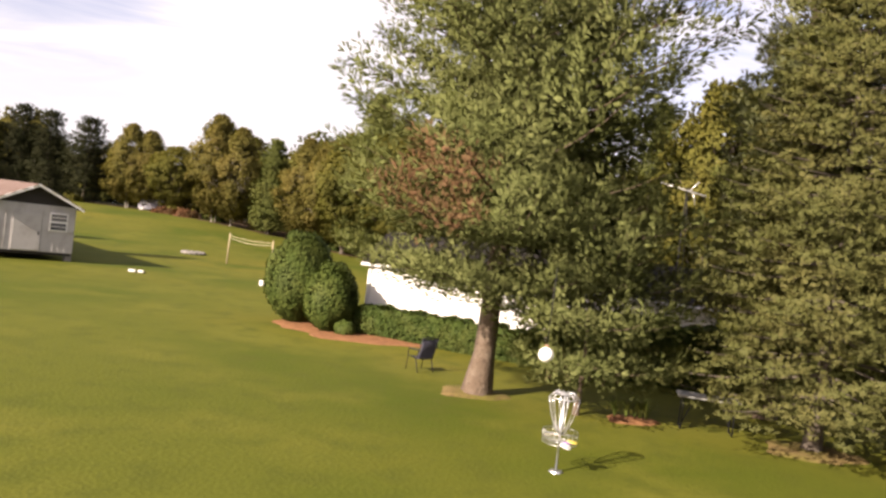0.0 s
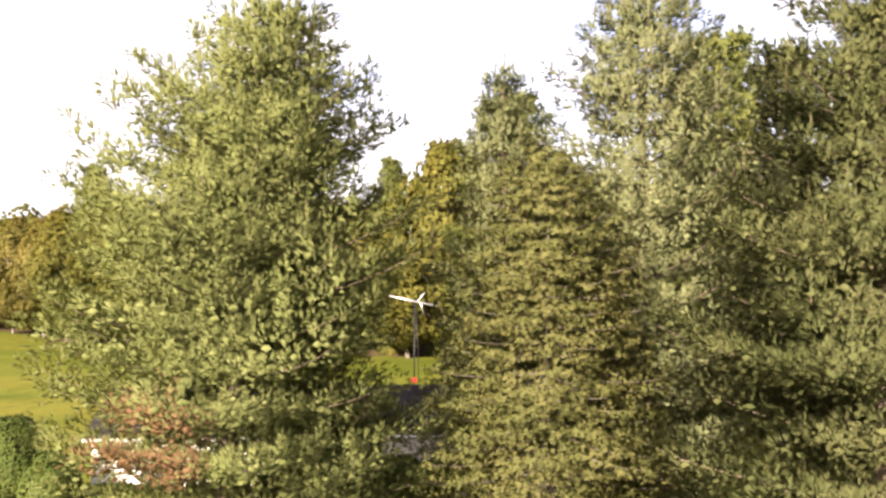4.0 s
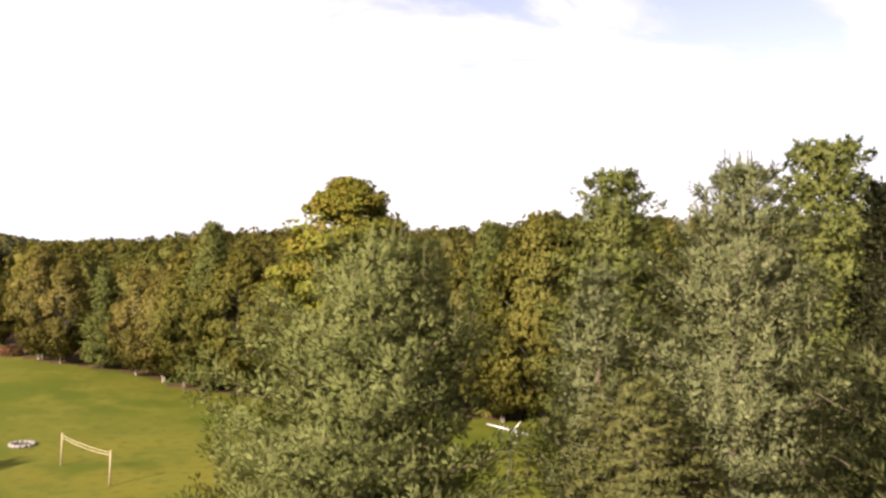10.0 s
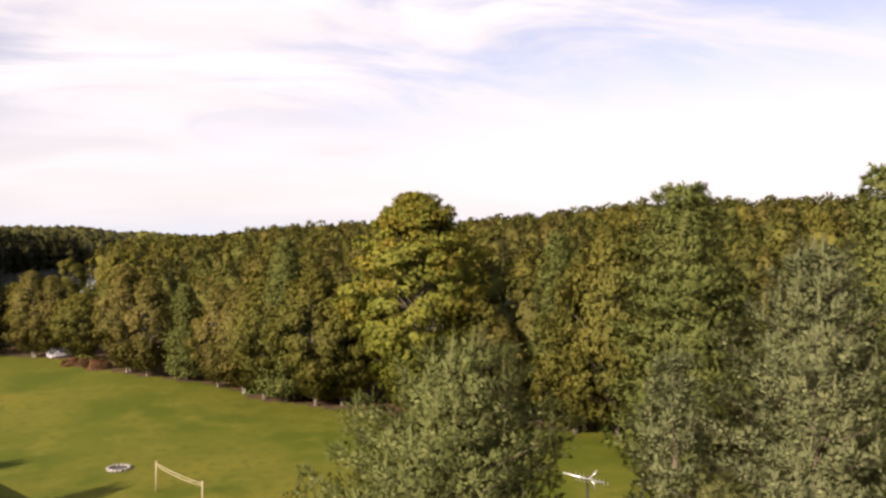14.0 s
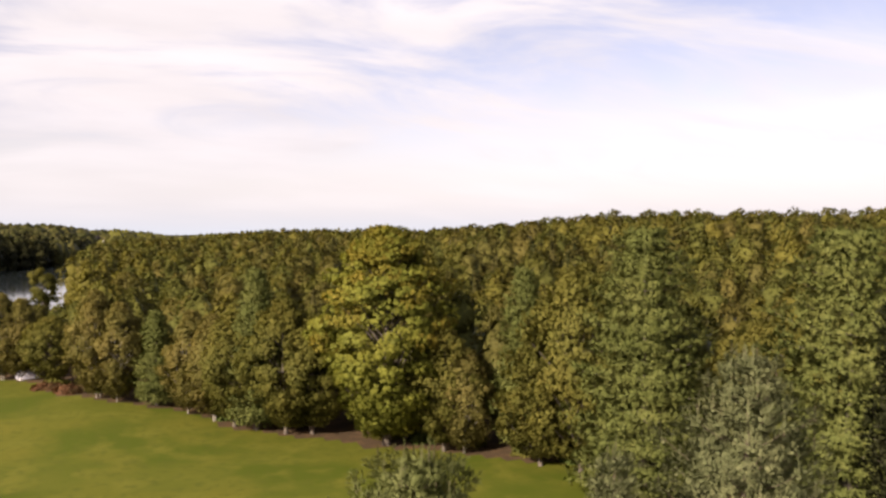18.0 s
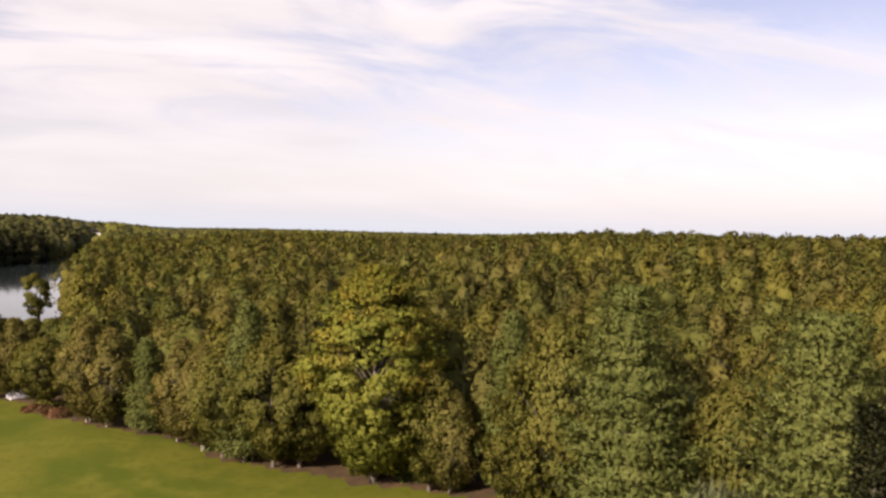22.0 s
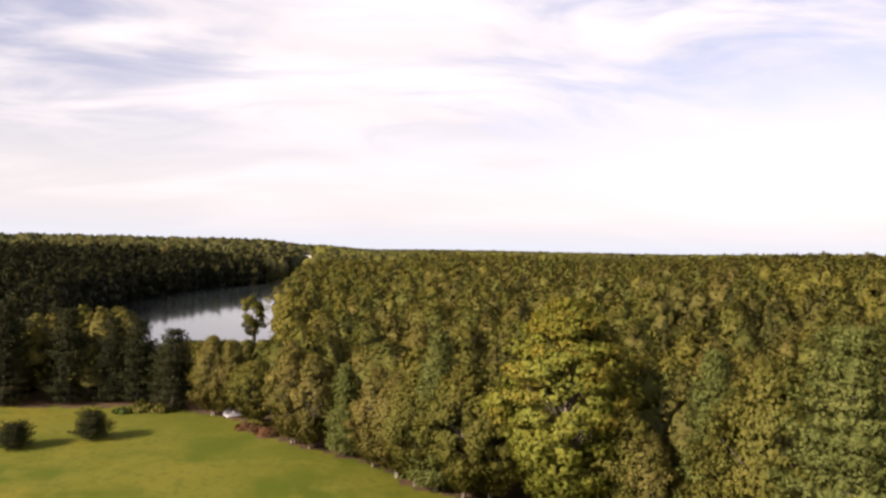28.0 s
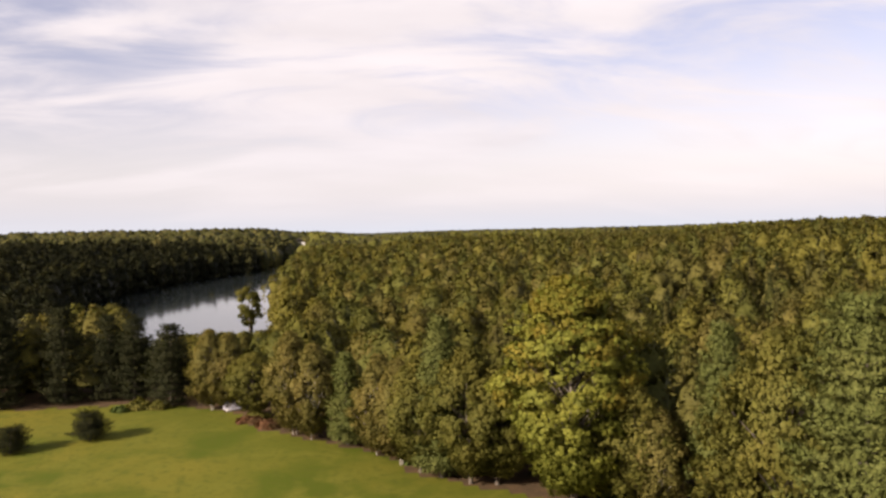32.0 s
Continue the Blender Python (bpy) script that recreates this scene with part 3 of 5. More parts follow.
    CF = np.stack([CF[:, [0, 1, 2]], CF[:, [0, 2, 3]]], 1).reshape(-1, 3)
    crown = soft_mesh(name + "_crown", np.concatenate([V, CV]), np.concatenate([F, CF + len(V)]), np.concatenate([np.repeat(np.concatenate(soft), len(tv), 0), CN]))
    crown.materials.append(mat)
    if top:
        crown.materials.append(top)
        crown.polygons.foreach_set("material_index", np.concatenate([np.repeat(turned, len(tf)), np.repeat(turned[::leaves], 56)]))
    V, F = tubes(limbs, 6)
    trunk = raw_mesh(name + "_trunk", V, F, True)
    trunk.materials.append(bark)
    return trunk, crown


def plant(kind, meshes, at, label, category="tree", scale=(1, 1, 1), turn=0.0, group=""):
    ob = new(kind)
    ob.matrix_basis = pose(at[0], at[1], at[2] if len(at) > 2 else height(at[0], at[1]) - 0.05, 0, 0, turn) @ Matrix.Diagonal((*scale, 1))
    tagged(ob, label, category, group)
    part("trunk", meshes[0], ob)
    part("crown", meshes[1], ob)
    return ob


R = np.random.default_rng
# the trees round the lawn
NEAR = dict(needle=0.19, blades=7, width=0.056, pad=0.40, per_pad=28, whorl=0.86, core=0.24)
plant("pine_tree", conifer("near_pine", R(11), 15.1, 4.6, 3.0, PINE, BARK, shape=3.0, inner=0.22, gap=0.62, arms=8, lean=(1.1, -0.5), candles=34, dead=(((-2.3, -2.8, 5.2), 1.5),), bald=(((1.9, -2.6, 6.3), 1.0),), **NEAR),
      (3.75, 19.6), "tall white pine with forked trunk and some rusty dead needles")
plant("hemlock_tree", conifer("hemlock", R(12), 11.4, 3.75, 1.4, HEMLOCK, BARK_GREY, 0.14, 6, 0.10, 0.24, 9, 0.38, 0.40, 8, 0.10, 0.17, 0.50, 0.13, 0, inner=0.5, zj=0.34, core=0.15),
      (10.9, 15.9), "dense olive-brown hemlock standing on the lawn")
back_pine = conifer("back_pine", R(13), 17.9, 3.9, 2.0, PINE_BLUE, BARK, gap=0.70, arms=7, rise=0.26, candles=36, inner=0.3, shape=2.8, **NEAR)
plant("pine_tree", back_pine, (16.0, 17.8), "tall blue-green white pine behind the hemlock")
plant("pine_tree", back_pine, (22.8, 14.4), "blue-green white pine behind the layered one", scale=(0.95, 0.95, 0.95), turn=140)
plant("pine_tree", conifer("slight_pine", R(16), 14.5, 2.5, 2.0, PINE_BLUE, BARK, gap=0.66, arms=5, rise=0.26, candles=20, shape=1.4, **NEAR),
      (12.0, 19.5), "slighter blue-green pine between the taller ones")
plant("pine_tree", conifer("side_pine", R(14), 15.6, 4.7, 1.0, PINE_DIMMED, BARK, gap=0.64, arms=8, rise=0.10, candles=50, shape=3.0, inner=0.25, **(NEAR | dict(whorl=1.25, pad=0.44))),
      (15.0, 9.6), "broad white pine with layered boughs and dark gaps")
plant("pine_tree", conifer("low_pine", R(17), 5.6, 3.0, 1.3, PINE, BARK, gap=0.62, arms=7, rise=0.12, candles=10, thick=0.07, shape=0.6, **(NEAR | dict(whorl=0.7))),
      (5.9, 18.1), "low bushy pine between the larger trees")
plant("spruce_tree", conifer("back_spruce", R(15), 18.8, 2.6, 1.5, PINE_DARK_SHADED, BARK_GREY, 0.34, 7, 0.10, 0.5, 7, 0.9, 0.8, 6, 0.05, 0.22, 0.8, candles=0), (30.5, 24.0), "dark spruce rising behind the pines")

# the wood's edge
big_pine = conifer("edge_pine", R(21), 18.0, 5.8, 1.0, PINE_EDGE, BARK_GREY, 0.34, 6, 0.11, 0.55, 9, 0.80, 1.10, 7, 0.06, 0.35, 0.5, candles=0)
slim_pine = conifer("slim_pine", R(22), 14.0, 3.0, 1.0, PINE_EDGE, BARK_GREY, 0.30, 6, 0.11, 0.44, 9, 0.62, 0.75, 6, 0.06, 0.25, 0.75, candles=0)
dark_pine = conifer("dark_pine", R(23), 13.0, 4.3, 0.8, PINE_DARK_SHADED, BARK_GREY, 0.30, 6, 0.11, 0.52, 9, 0.80, 0.95, 6, 0.05, 0.25, 0.5, candles=0)
young_pine = conifer("young_pine", R(28), 4.6, 2.0, 0.6, PINE_DARK_SHADED, BARK_GREY, 0.20, 7, 0.10, 0.32, 9, 0.45, 0.50, 6, 0.20, 0.08, 0.32, candles=0)
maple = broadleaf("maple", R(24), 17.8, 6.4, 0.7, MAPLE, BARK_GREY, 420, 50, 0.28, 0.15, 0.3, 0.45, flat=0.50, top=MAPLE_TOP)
birch = broadleaf("birch", R(25), 11.0, 3.2, 0.8, BIRCH, BARK_WHITE, 220, 36, 0.21, 0.18, 0.07, 0.5, droop=0.6, stems=2)
broad = broadleaf("broad", R(26), 12.0, 4.2, 1.0, BROAD, BARK_GREY, 260, 40, 0.24, 0.16, 0.2, 0.25)
broad_b = broadleaf("broad_b", R(27), 12.5, 3.9, 0.8, BROAD, BARK_GREY, 260, 40, 0.24, 0.165, 0.2, 0.4)
KINDS = {
    "big": ("pine_tree", big_pine, 18.0, "large layered white pine at the wood's edge"),
    "slim": ("pine_tree", slim_pine, 14.0, "slender green pine at the wood's edge"),
    "dark": ("pine_tree", dark_pine, 13.0, "dark pine at the edge of the wood, shade in its colour"),
    "maple": ("maple_tree", maple, 17.8, "big maple turning yellow at its top, beside the field"),
    "birch": ("birch_tree", birch, 11.0, "yellowish birch with white stems at the field's edge"),
    "broad": ("broadleaf_tree", broad, 12.0, "leafy green tree at the wood's edge"),
    "bushy": ("broadleaf_tree", broad_b, 12.5, "bushy dark green tree at the wood's edge"),
}
EDGE_TREES = [
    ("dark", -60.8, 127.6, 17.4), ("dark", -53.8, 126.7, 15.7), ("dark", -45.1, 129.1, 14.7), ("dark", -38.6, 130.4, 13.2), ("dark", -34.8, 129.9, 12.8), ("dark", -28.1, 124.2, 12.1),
    ("birch", -21.5, 119.3, 11.8), ("birch", -18.9, 118.6, 11.1), ("broad", -14.6, 113, 9.1), ("birch", -8.9, 102.7, 13.3), ("birch", -6, 100.8, 12.1), ("slim", -1.9, 99, 11.6),
    ("birch", 1.9, 94.8, 12.2), ("birch", 4.1, 91.8, 12.2), ("slim", 8.5, 87.1, 18.1), ("bushy", 6.2, 88.5, 12.9), ("bushy", 11.2, 84.7, 14.9), ("bushy", 14.1, 84, 13.1),
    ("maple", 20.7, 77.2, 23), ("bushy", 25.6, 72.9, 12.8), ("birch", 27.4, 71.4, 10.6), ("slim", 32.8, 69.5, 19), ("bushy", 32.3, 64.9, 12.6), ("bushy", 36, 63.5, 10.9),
    ("broad", 33.9, 60.2, 19.4), ("big", 36.1, 53.3, 22.2), ("big", 36.4, 32.6, 22), ("broad", 44, 62, 16), ("broad", 45, 50, 15), ("dark", 52, 40, 17),
    ("big", 50, 28, 18), ("dark", -70, 127, 14), ("broad", -82, 129, 13), ("bushy", -95, 132, 13),
]
rr = random.Random(3)
for kind, x, y, tall in EDGE_TREES:
    name, meshes, own, label = KINDS[kind]
    k = tall / own
    w = k ** 0.5 * rr.uniform(0.92, 1.1)
    plant(name, meshes, (x, y), label, scale=(w, w, k), turn=0 if kind == "maple" else rr.uniform(0, 360), group="trees at the wood's edge")

# two young pines standing in the field
for x, y, k, w in ((-42.0, 100.5, 0.68, 1.15), (-34.0, 104.5, 0.78, 1.2)):
    plant("young_pine", young_pine, (x, y), "small bushy young pine standing in the grass", scale=(w, w, k), turn=x * 30, group="young pines in the field")


def view_floor(x, y):
    """How high the shore growth stands where the ground falls away to the bay: low scrub near the water, taller uphill."""
    d = math.hypot(x - -2.2, y - -3.9)
    b = math.atan2(x - -2.2, y - -3.9)
    if -0.237 < b < -0.073 and y < 230:
        return 27.2 - 0.1144 * d
    return 99.0


def woods():
    """The far woods: leafy crowns by the thousand, as one mesh of broadleaf and one of conifer foliage."""
    rng = R(31)
    spots = []
    for ring, (r0, r1, gap) in enumerate(((60, 150, 5.6), (150, 260, 5.8), (260, 420, 7.0), (420, 600, 8.5))):
        n = int((r1 * r1 - r0 * r0) * 0.81 / (gap * gap))
        rad = np.sqrt(rng.uniform(r0 * r0, r1 * r1, n))
        t = rng.uniform(-0.52, 1.10, n)
        for a, b in zip(rad, t):
            x, y = a * math.sin(b), a * math.cos(b)
            s = edge_side(x, y)
            if s < 5.5 or lake_shore(x, y) > -1.0 or (b > 0.92 and ring > 0):
                continue
            spots.append((x, y, ring))
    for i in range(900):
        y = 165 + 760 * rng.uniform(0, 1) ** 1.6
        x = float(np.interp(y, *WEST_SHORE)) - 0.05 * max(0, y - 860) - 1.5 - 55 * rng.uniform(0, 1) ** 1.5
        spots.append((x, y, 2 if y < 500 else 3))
    for kind, mat, label in (("broadleaf", WOODS, "mixed green and yellowing woods reaching to the skyline"), ("conifer", WOODS_DARK, "dark conifers standing among the far woods"), ("shore", SHORE_WOODS_SHADED, "woods rising from the far lake shore, coloured dark for shade")):
        tv, tf = tuft(rng, 5, 0.20, 1.15)
        soft, hue, core_hue = [], [], ([], [])
        at, way, size = [], [], []
        inner = ([], [])
        for i, (x, y, ring) in enumerate(spots):
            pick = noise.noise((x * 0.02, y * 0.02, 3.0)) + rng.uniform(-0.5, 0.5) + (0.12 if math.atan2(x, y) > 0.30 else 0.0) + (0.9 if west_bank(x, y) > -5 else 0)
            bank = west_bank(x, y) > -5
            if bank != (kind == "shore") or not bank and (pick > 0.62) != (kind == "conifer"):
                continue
            z = height(x, y)
            tall = (rng.uniform(11.5, 15.5) if ring == 0 else rng.uniform(12.5, 16.0)) - 2.0 * step(0.20, -0.05, math.atan2(x, y)) * step(330, 150, y)
            tall += 1.5 * step(0.16, 0.30, math.atan2(x, y)) * (kind == "conifer") * rng.uniform(0.3, 1.0) * step(150, 220, y)
            tall = min(tall * (1.03 if kind == "conifer" else 1), view_floor(x, y) - z)
            if tall < 1.5:
                continue
            shore = lake_shore(x, y) > -30
            n = int((230, 120, 44, 18)[ring] * min(1, 0.25 + tall / 15) * (1.3 if shore else 1))
            fat = min(1.0, 0.35 + tall / 18)
            if kind == "conifer" or kind == "shore" and rng.uniform() < 0.3:
                n = int(n * (1.6 if ring < 2 else 1.2))
                k = rng.uniform(0, 1, n) ** 0.75
                r = ((1 - k) ** 0.85 * rng.uniform(2.6, 3.6) * rng.uniform(0.6, 1.0, n) + 0.25) * fat
                t = rng.uniform(0, 6.283, n)
                k = (np.floor(k * 15) + rng.uniform(0, 0.7, n)) / 15.2 - 0.02 * r
                small = 1.0 - 0.45 * np.clip(k, 0, 1)
                p = np.stack([x + np.cos(t) * r, y + np.sin(t) * r, z + tall * ((0.04 if shore else 0.25) + (0.96 if shore else 0.75) * k)], -1)
                w = np.stack([np.cos(t), np.sin(t), 0.5 + k], -1)
                tone = w
                ks = np.array([0.22, 0.50, 0.76])
                foot = 0.04 if shore else 0.25
                inner[ring > 1].append((np.stack([x + 0 * ks, y + 0 * ks, z + tall * (foot + (0.98 - foot) * ks)], -1), np.array([1.2, 0.9, 0.5]) * fat, np.zeros((3, 3)), tall * np.array([0.22, 0.24, 0.17]) / (np.array([1.2, 0.9, 0.5]) * fat)))
            else:
                wide = rng.uniform(3.5, 5.2) * fat
                foot, small, ph = 0.04 if shore else 0.22, 1.0, rng.uniform(0, 6.28, 4)
                u, t = rng.uniform(0, 1, n) ** 0.52, rng.uniform(0, 6.283, n)
                lobes = 1 + 0.24 * np.sin(3 * t + ph[0]) * np.sin(9 * u + ph[1]) + 0.14 * np.sin(7 * t + ph[2]) * np.sin(15 * u + ph[3])
                r = wide * (1 - u ** rng.uniform(1.5, 2.6)) ** 0.6 * (0.78 + 0.22 * np.minimum(1, u / 0.25)) * lobes * rng.uniform(0.72, 1.06, n)
                p = np.stack([x + np.cos(t) * r, y + np.sin(t) * r, z + tall * (foot + (1 - foot) * u) * (0.94 + 0.06 * lobes)], -1)
                tone = np.stack([np.cos(t), np.sin(t), 0.15 + 1.3 * u * u], -1)
                w = tone * 0.7 + np.array([0, 0, 0.55]) + rng.normal(0, 0.35, tone.shape)
                ks = np.array([0.20, 0.50, 0.76])
                girth = np.array([0.66, 0.62, 0.42]) * wide
                inner[ring > 1].append((np.stack([x + 0 * ks, y + 0 * ks, z + tall * (foot + (0.96 - foot) * ks)], -1), girth, np.zeros((3, 3)), tall * (1 - foot) * np.array([0.24, 0.25, 0.19]) / girth))
            kind_of = int(rng.integers(0, 5))
            hue.append(np.full(n, kind_of)); core_hue[ring > 1].append(np.full(len(inner[ring > 1][-1][1]), kind_of))
            at.append(p); way.append(w); soft.append(tone + rng.normal(0, 0.10, w.shape))
            size.append(np.full(n, (0.62, 0.85, 1.4, 2.1)[ring]) * rng.uniform(0.7, 1.25, n) * (0.6 + 0.4 * fat) * small)
        V, F = scatter(tv, tf, np.concatenate(at), np.concatenate(way), np.concatenate(size), rng)
        N = np.repeat(np.concatenate(soft), len(tv), 0)
        index = [np.repeat(np.concatenate(hue), len(tf))]
        for near, group in enumerate(inner):
            CV, CF, CN = clumps(np.concatenate([g[0] for g in group]), np.concatenate([g[1] for g in group]), np.concatenate([g[3] for g in group]), np.concatenate([g[2] for g in group]), rng, 5 if near else 6, 2 if near else 3, 0.30, 0.3)
            per = 10 if near else 18
            CF = np.stack([CF[:, [0, 1, 2]], CF[:, [0, 2, 3]]], 1).reshape(-1, 3)
            index.append(np.repeat(np.concatenate(core_hue[near]), per * 2))
            V, F, N = np.concatenate([V, CV]), np.concatenate([F, CF + len(V)]), np.concatenate([N, CN])
        me = soft_mesh("far_woods", V, F, N)
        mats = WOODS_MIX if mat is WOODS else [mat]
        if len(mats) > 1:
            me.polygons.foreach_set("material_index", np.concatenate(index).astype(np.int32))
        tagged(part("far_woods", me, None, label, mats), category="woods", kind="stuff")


woods()


FARM = (-56, 1005)


def far_crowns():
    """Beyond the near woods: small rough crowns packed close to the skyline."""
    rng = R(43)
    tv, tf = [], []
    rings = ((0.0, 0.8), (0.5, 1.0), (0.86, 0.68))
    for zz, r in rings:
        tv += [(r * math.cos(2 * math.pi * j / 7), r * math.sin(2 * math.pi * j / 7), zz) for j in range(7)]
    tv += [(0.05 * math.cos(2 * math.pi * j / 7), 0.05 * math.sin(2 * math.pi * j / 7), 1.02) for j in range(7)]
    for i in range(3):
        tf += [(i * 7 + j, i * 7 + (j + 1) % 7, (i + 1) * 7 + (j + 1) % 7, (i + 1) * 7 + j) for j in range(7)]
    for mat, share, label in ((WOODS, 0.62, "distant woods of rounded treetops"), (WOODS_DARK, 1.0, "distant dark treetops on the ridges")):
        at, size = [], []
        for r0, r1, gap in ((560, 900, 8.5), (900, 1500, 13.0)):
            n = int((r1 * r1 - r0 * r0) * 0.66 / (gap * gap))
            rad, t = np.sqrt(rng.uniform(r0 * r0, r1 * r1, n)), rng.uniform(-0.52, 0.90, n)
            for a, b in zip(rad, t):
                x, y = a * math.sin(b), a * math.cos(b)
                # The west bank always takes the darker foliage, in place of its shade.
                if lake_shore(x, y) > 0 or math.hypot(x - FARM[0], (y - FARM[1] + 30) * 0.3) < 22 or (noise.noise((x * 0.012, y * 0.012, 9.0)) + rng.uniform(-0.3, 0.3) + (2.0 if west_bank(x, y) > -5 else 0) < 0.1) != (mat is WOODS):
                    continue
                at.append((x, y, height(x, y) + 1.0)); size.append(gap * rng.uniform(0.5, 0.95))
        at, size = np.array(at), np.array(size)
        V, F = scatter(np.array(tv), np.array(tf), at, np.tile([0, 0, 1.0], (len(at), 1)), 1.0, rng)
        V = V.reshape(len(at), -1, 3)
        tall = rng.uniform(9, 15, len(at))
        V = at[:, None] + (V - at[:, None]) * np.stack([size, size, tall], -1)[:, None] * rng.uniform(0.75, 1.2, (len(at), V.shape[1], 1))
        me = raw_mesh("far_crowns", V.reshape(-1, 3), F)
        tagged(part("far_crowns", me, None, label, [mat]), category="woods", kind="stuff")


far_crowns()


def canopy():
    """Further still the treetops close into one rough roof that runs to the skyline."""
    rng = R(41)
    radii = [1380.0]
    while radii[-1] < 3100:
        radii.append(radii[-1] * 1.012 + 1.0)
    angles = np.linspace(-0.56, 0.92, 340)
    V = []
    for r in radii:
        for a in angles:
            x, y = r * math.sin(a), r * math.cos(a)
            b = abs(noise.noise((x * 0.05, y * 0.02, 1.0))) * 6 + abs(noise.noise((x * 0.02, y * 0.01, 7.0))) * 5 + rng.uniform(-3.5, 3.5)
            V.append((x, y, height(x, y) + 5.5 + b))
    w = len(angles)
    i, j = np.meshgrid(np.arange(len(radii) - 1), np.arange(w - 1), indexing="ij")
    F = np.stack([i * w + j, i * w + j + 1, (i + 1) * w + j + 1, (i + 1) * w + j], -1).reshape(-1, 4)
    me = raw_mesh("far_canopy", V, F)
    tagged(part("far_canopy", me, None, "distant wooded ridge of closed treetops", [WOODS_DARK]), category="woods", kind="stuff")


canopy()


# ---------- surfaces of built things ----------
WHITE_SIDING = material("white_painted_siding", (0.86, 0.85, 0.82), 0.6, spots=((0.8, (0.80, 0.78, 0.74), 0.5, 0.75),), bump=0.1)
GREY_BOARD = material("weathered_white_boards", (0.410, 0.394, 0.385), 0.8, spots=((1.5, (0.328, 0.312, 0.295), 0.45, 0.7), (18.0, (0.459, 0.451, 0.443), 0.55, 0.8)), bump=0.3, bump_scale=20)
DARK_BOARD = material("dark_gable_boards", (0.028, 0.024, 0.022), 0.85, bump=0.3)
SHINGLE = material("brown_roof_shingles", (0.125, 0.088, 0.072), 0.9, spots=((1.2, (0.155, 0.114, 0.096), 0.45, 0.7),), vary=0.18, per="object", bump=0.5, bump_scale=60)
ROOF_DARK = material("dark_asphalt_shingles", (0.021, 0.019, 0.018), 0.92, spots=((1.0, (0.032, 0.029, 0.026), 0.45, 0.7),), vary=0.2, per="object", bump=0.5, bump_scale=60, spec=0.08)
TRIM = material("white_trim_paint", (0.74, 0.73, 0.71), 0.5)
GLASS_DARK = material("window_glass", (0.03, 0.035, 0.04), 0.08, spec=0.6)
STEEL = material("galvanised_steel", (0.62, 0.63, 0.65), 0.32, 0.9)
ALU = material("dull_aluminium", (0.66, 0.65, 0.63), 0.4, 0.8)
BLACK = material("black_metal", (0.015, 0.015, 0.017), 0.5, 0.3)
SLING = material("blue_grey_sling_fabric", (0.12, 0.12, 0.17), 0.85, bump=0.3, bump_scale=120)
GLOBE = material("white_plastic_globe", (0.86, 0.86, 0.85), 0.35)
POLE_WOOD = material("sun_bleached_wood", (0.312, 0.258, 0.156), 0.85, spots=((3.0, (0.240, 0.192, 0.120), 0.5, 0.72),), bump=0.3)
CORD = material("pale_net_cord", (0.55, 0.50, 0.36), 0.9)
STONE = material("grey_field_stone", (0.189, 0.176, 0.159), 0.9, spots=((3.0, (0.182, 0.169, 0.156), 0.45, 0.7),), vary=0.25, per="object", bump=0.6, bump_scale=12)
ASH = material("ash_and_char", (0.05, 0.045, 0.042), 1.0, bump=0.6)
# Pale top taken down to grey to carry the shade it stands in.
TABLE_TOP = material("shaded_pale_top", (0.250, 0.250, 0.245), 0.6, spots=((4.0, (0.210, 0.210, 0.205), 0.5, 0.7),))
DISC_PURPLE = material("purple_plastic", (0.26, 0.14, 0.42), 0.4)
DISC_YELLOW = material("yellow_plastic", (0.75, 0.62, 0.12), 0.4)
# Tarp colour includes the shade under the birches.
TARP = material("shaded_grey_blue_tarp", (0.20, 0.20, 0.24), 0.6, spots=((1.5, (0.30, 0.29, 0.32), 0.45, 0.7),), bump=0.5, bump_scale=4)
OLD_WOOD = material("brown_slat_wood", (0.24, 0.155, 0.10), 0.85, spots=((5.0, (0.16, 0.10, 0.065), 0.5, 0.7),), bump=0.3)
RED_PAINT = material("red_plastic", (0.55, 0.06, 0.035), 0.5)


def box(bm, at, size, bevel=0.0, m=None):
    """Adds a box (its centre and sides) to bm."""
    made = bmesh.ops.create_cube(bm, size=1.0)["verts"]
    mat = (m or Matrix()) @ Matrix.Translation(at) @ Matrix.Diagonal((*size, 1))
    bmesh.ops.transform(bm, matrix=mat, verts=made)
    if bevel:
        edges = list({e for v in made for e in v.link_edges})
        bmesh.ops.bevel(bm, geom=edges, offset=bevel, segments=1, affect="EDGES")


def boxes(name, parts, mat, parent, label="", bevel=0.01, m=None):
    bm = bmesh.new()
    for at, size in parts:
        box(bm, at, size, bevel, m)
    return part(name, mesh_of(name, bm), parent, label, [mat])


def rods(name, paths, mat, parent, label="", sides=8):
    """Round bars along paths of points, with one radius each; ends are closed."""
    ps = []
    for pts, r in paths:
        pts = [Vector(p) for p in pts]
        n = len(pts)
        first, last = pts[0], pts[-1]
        ps.append(([first, *pts, last], [0.0005] + [r] * n + [0.0005]))
    V, F = tubes([(np.array([list(p) for p in a]) + np.linspace(0, 1e-4, len(a))[:, None], b) for a, b in ps], sides)
    return part(name, raw_mesh(name, V, F, True), parent, label, [mat])


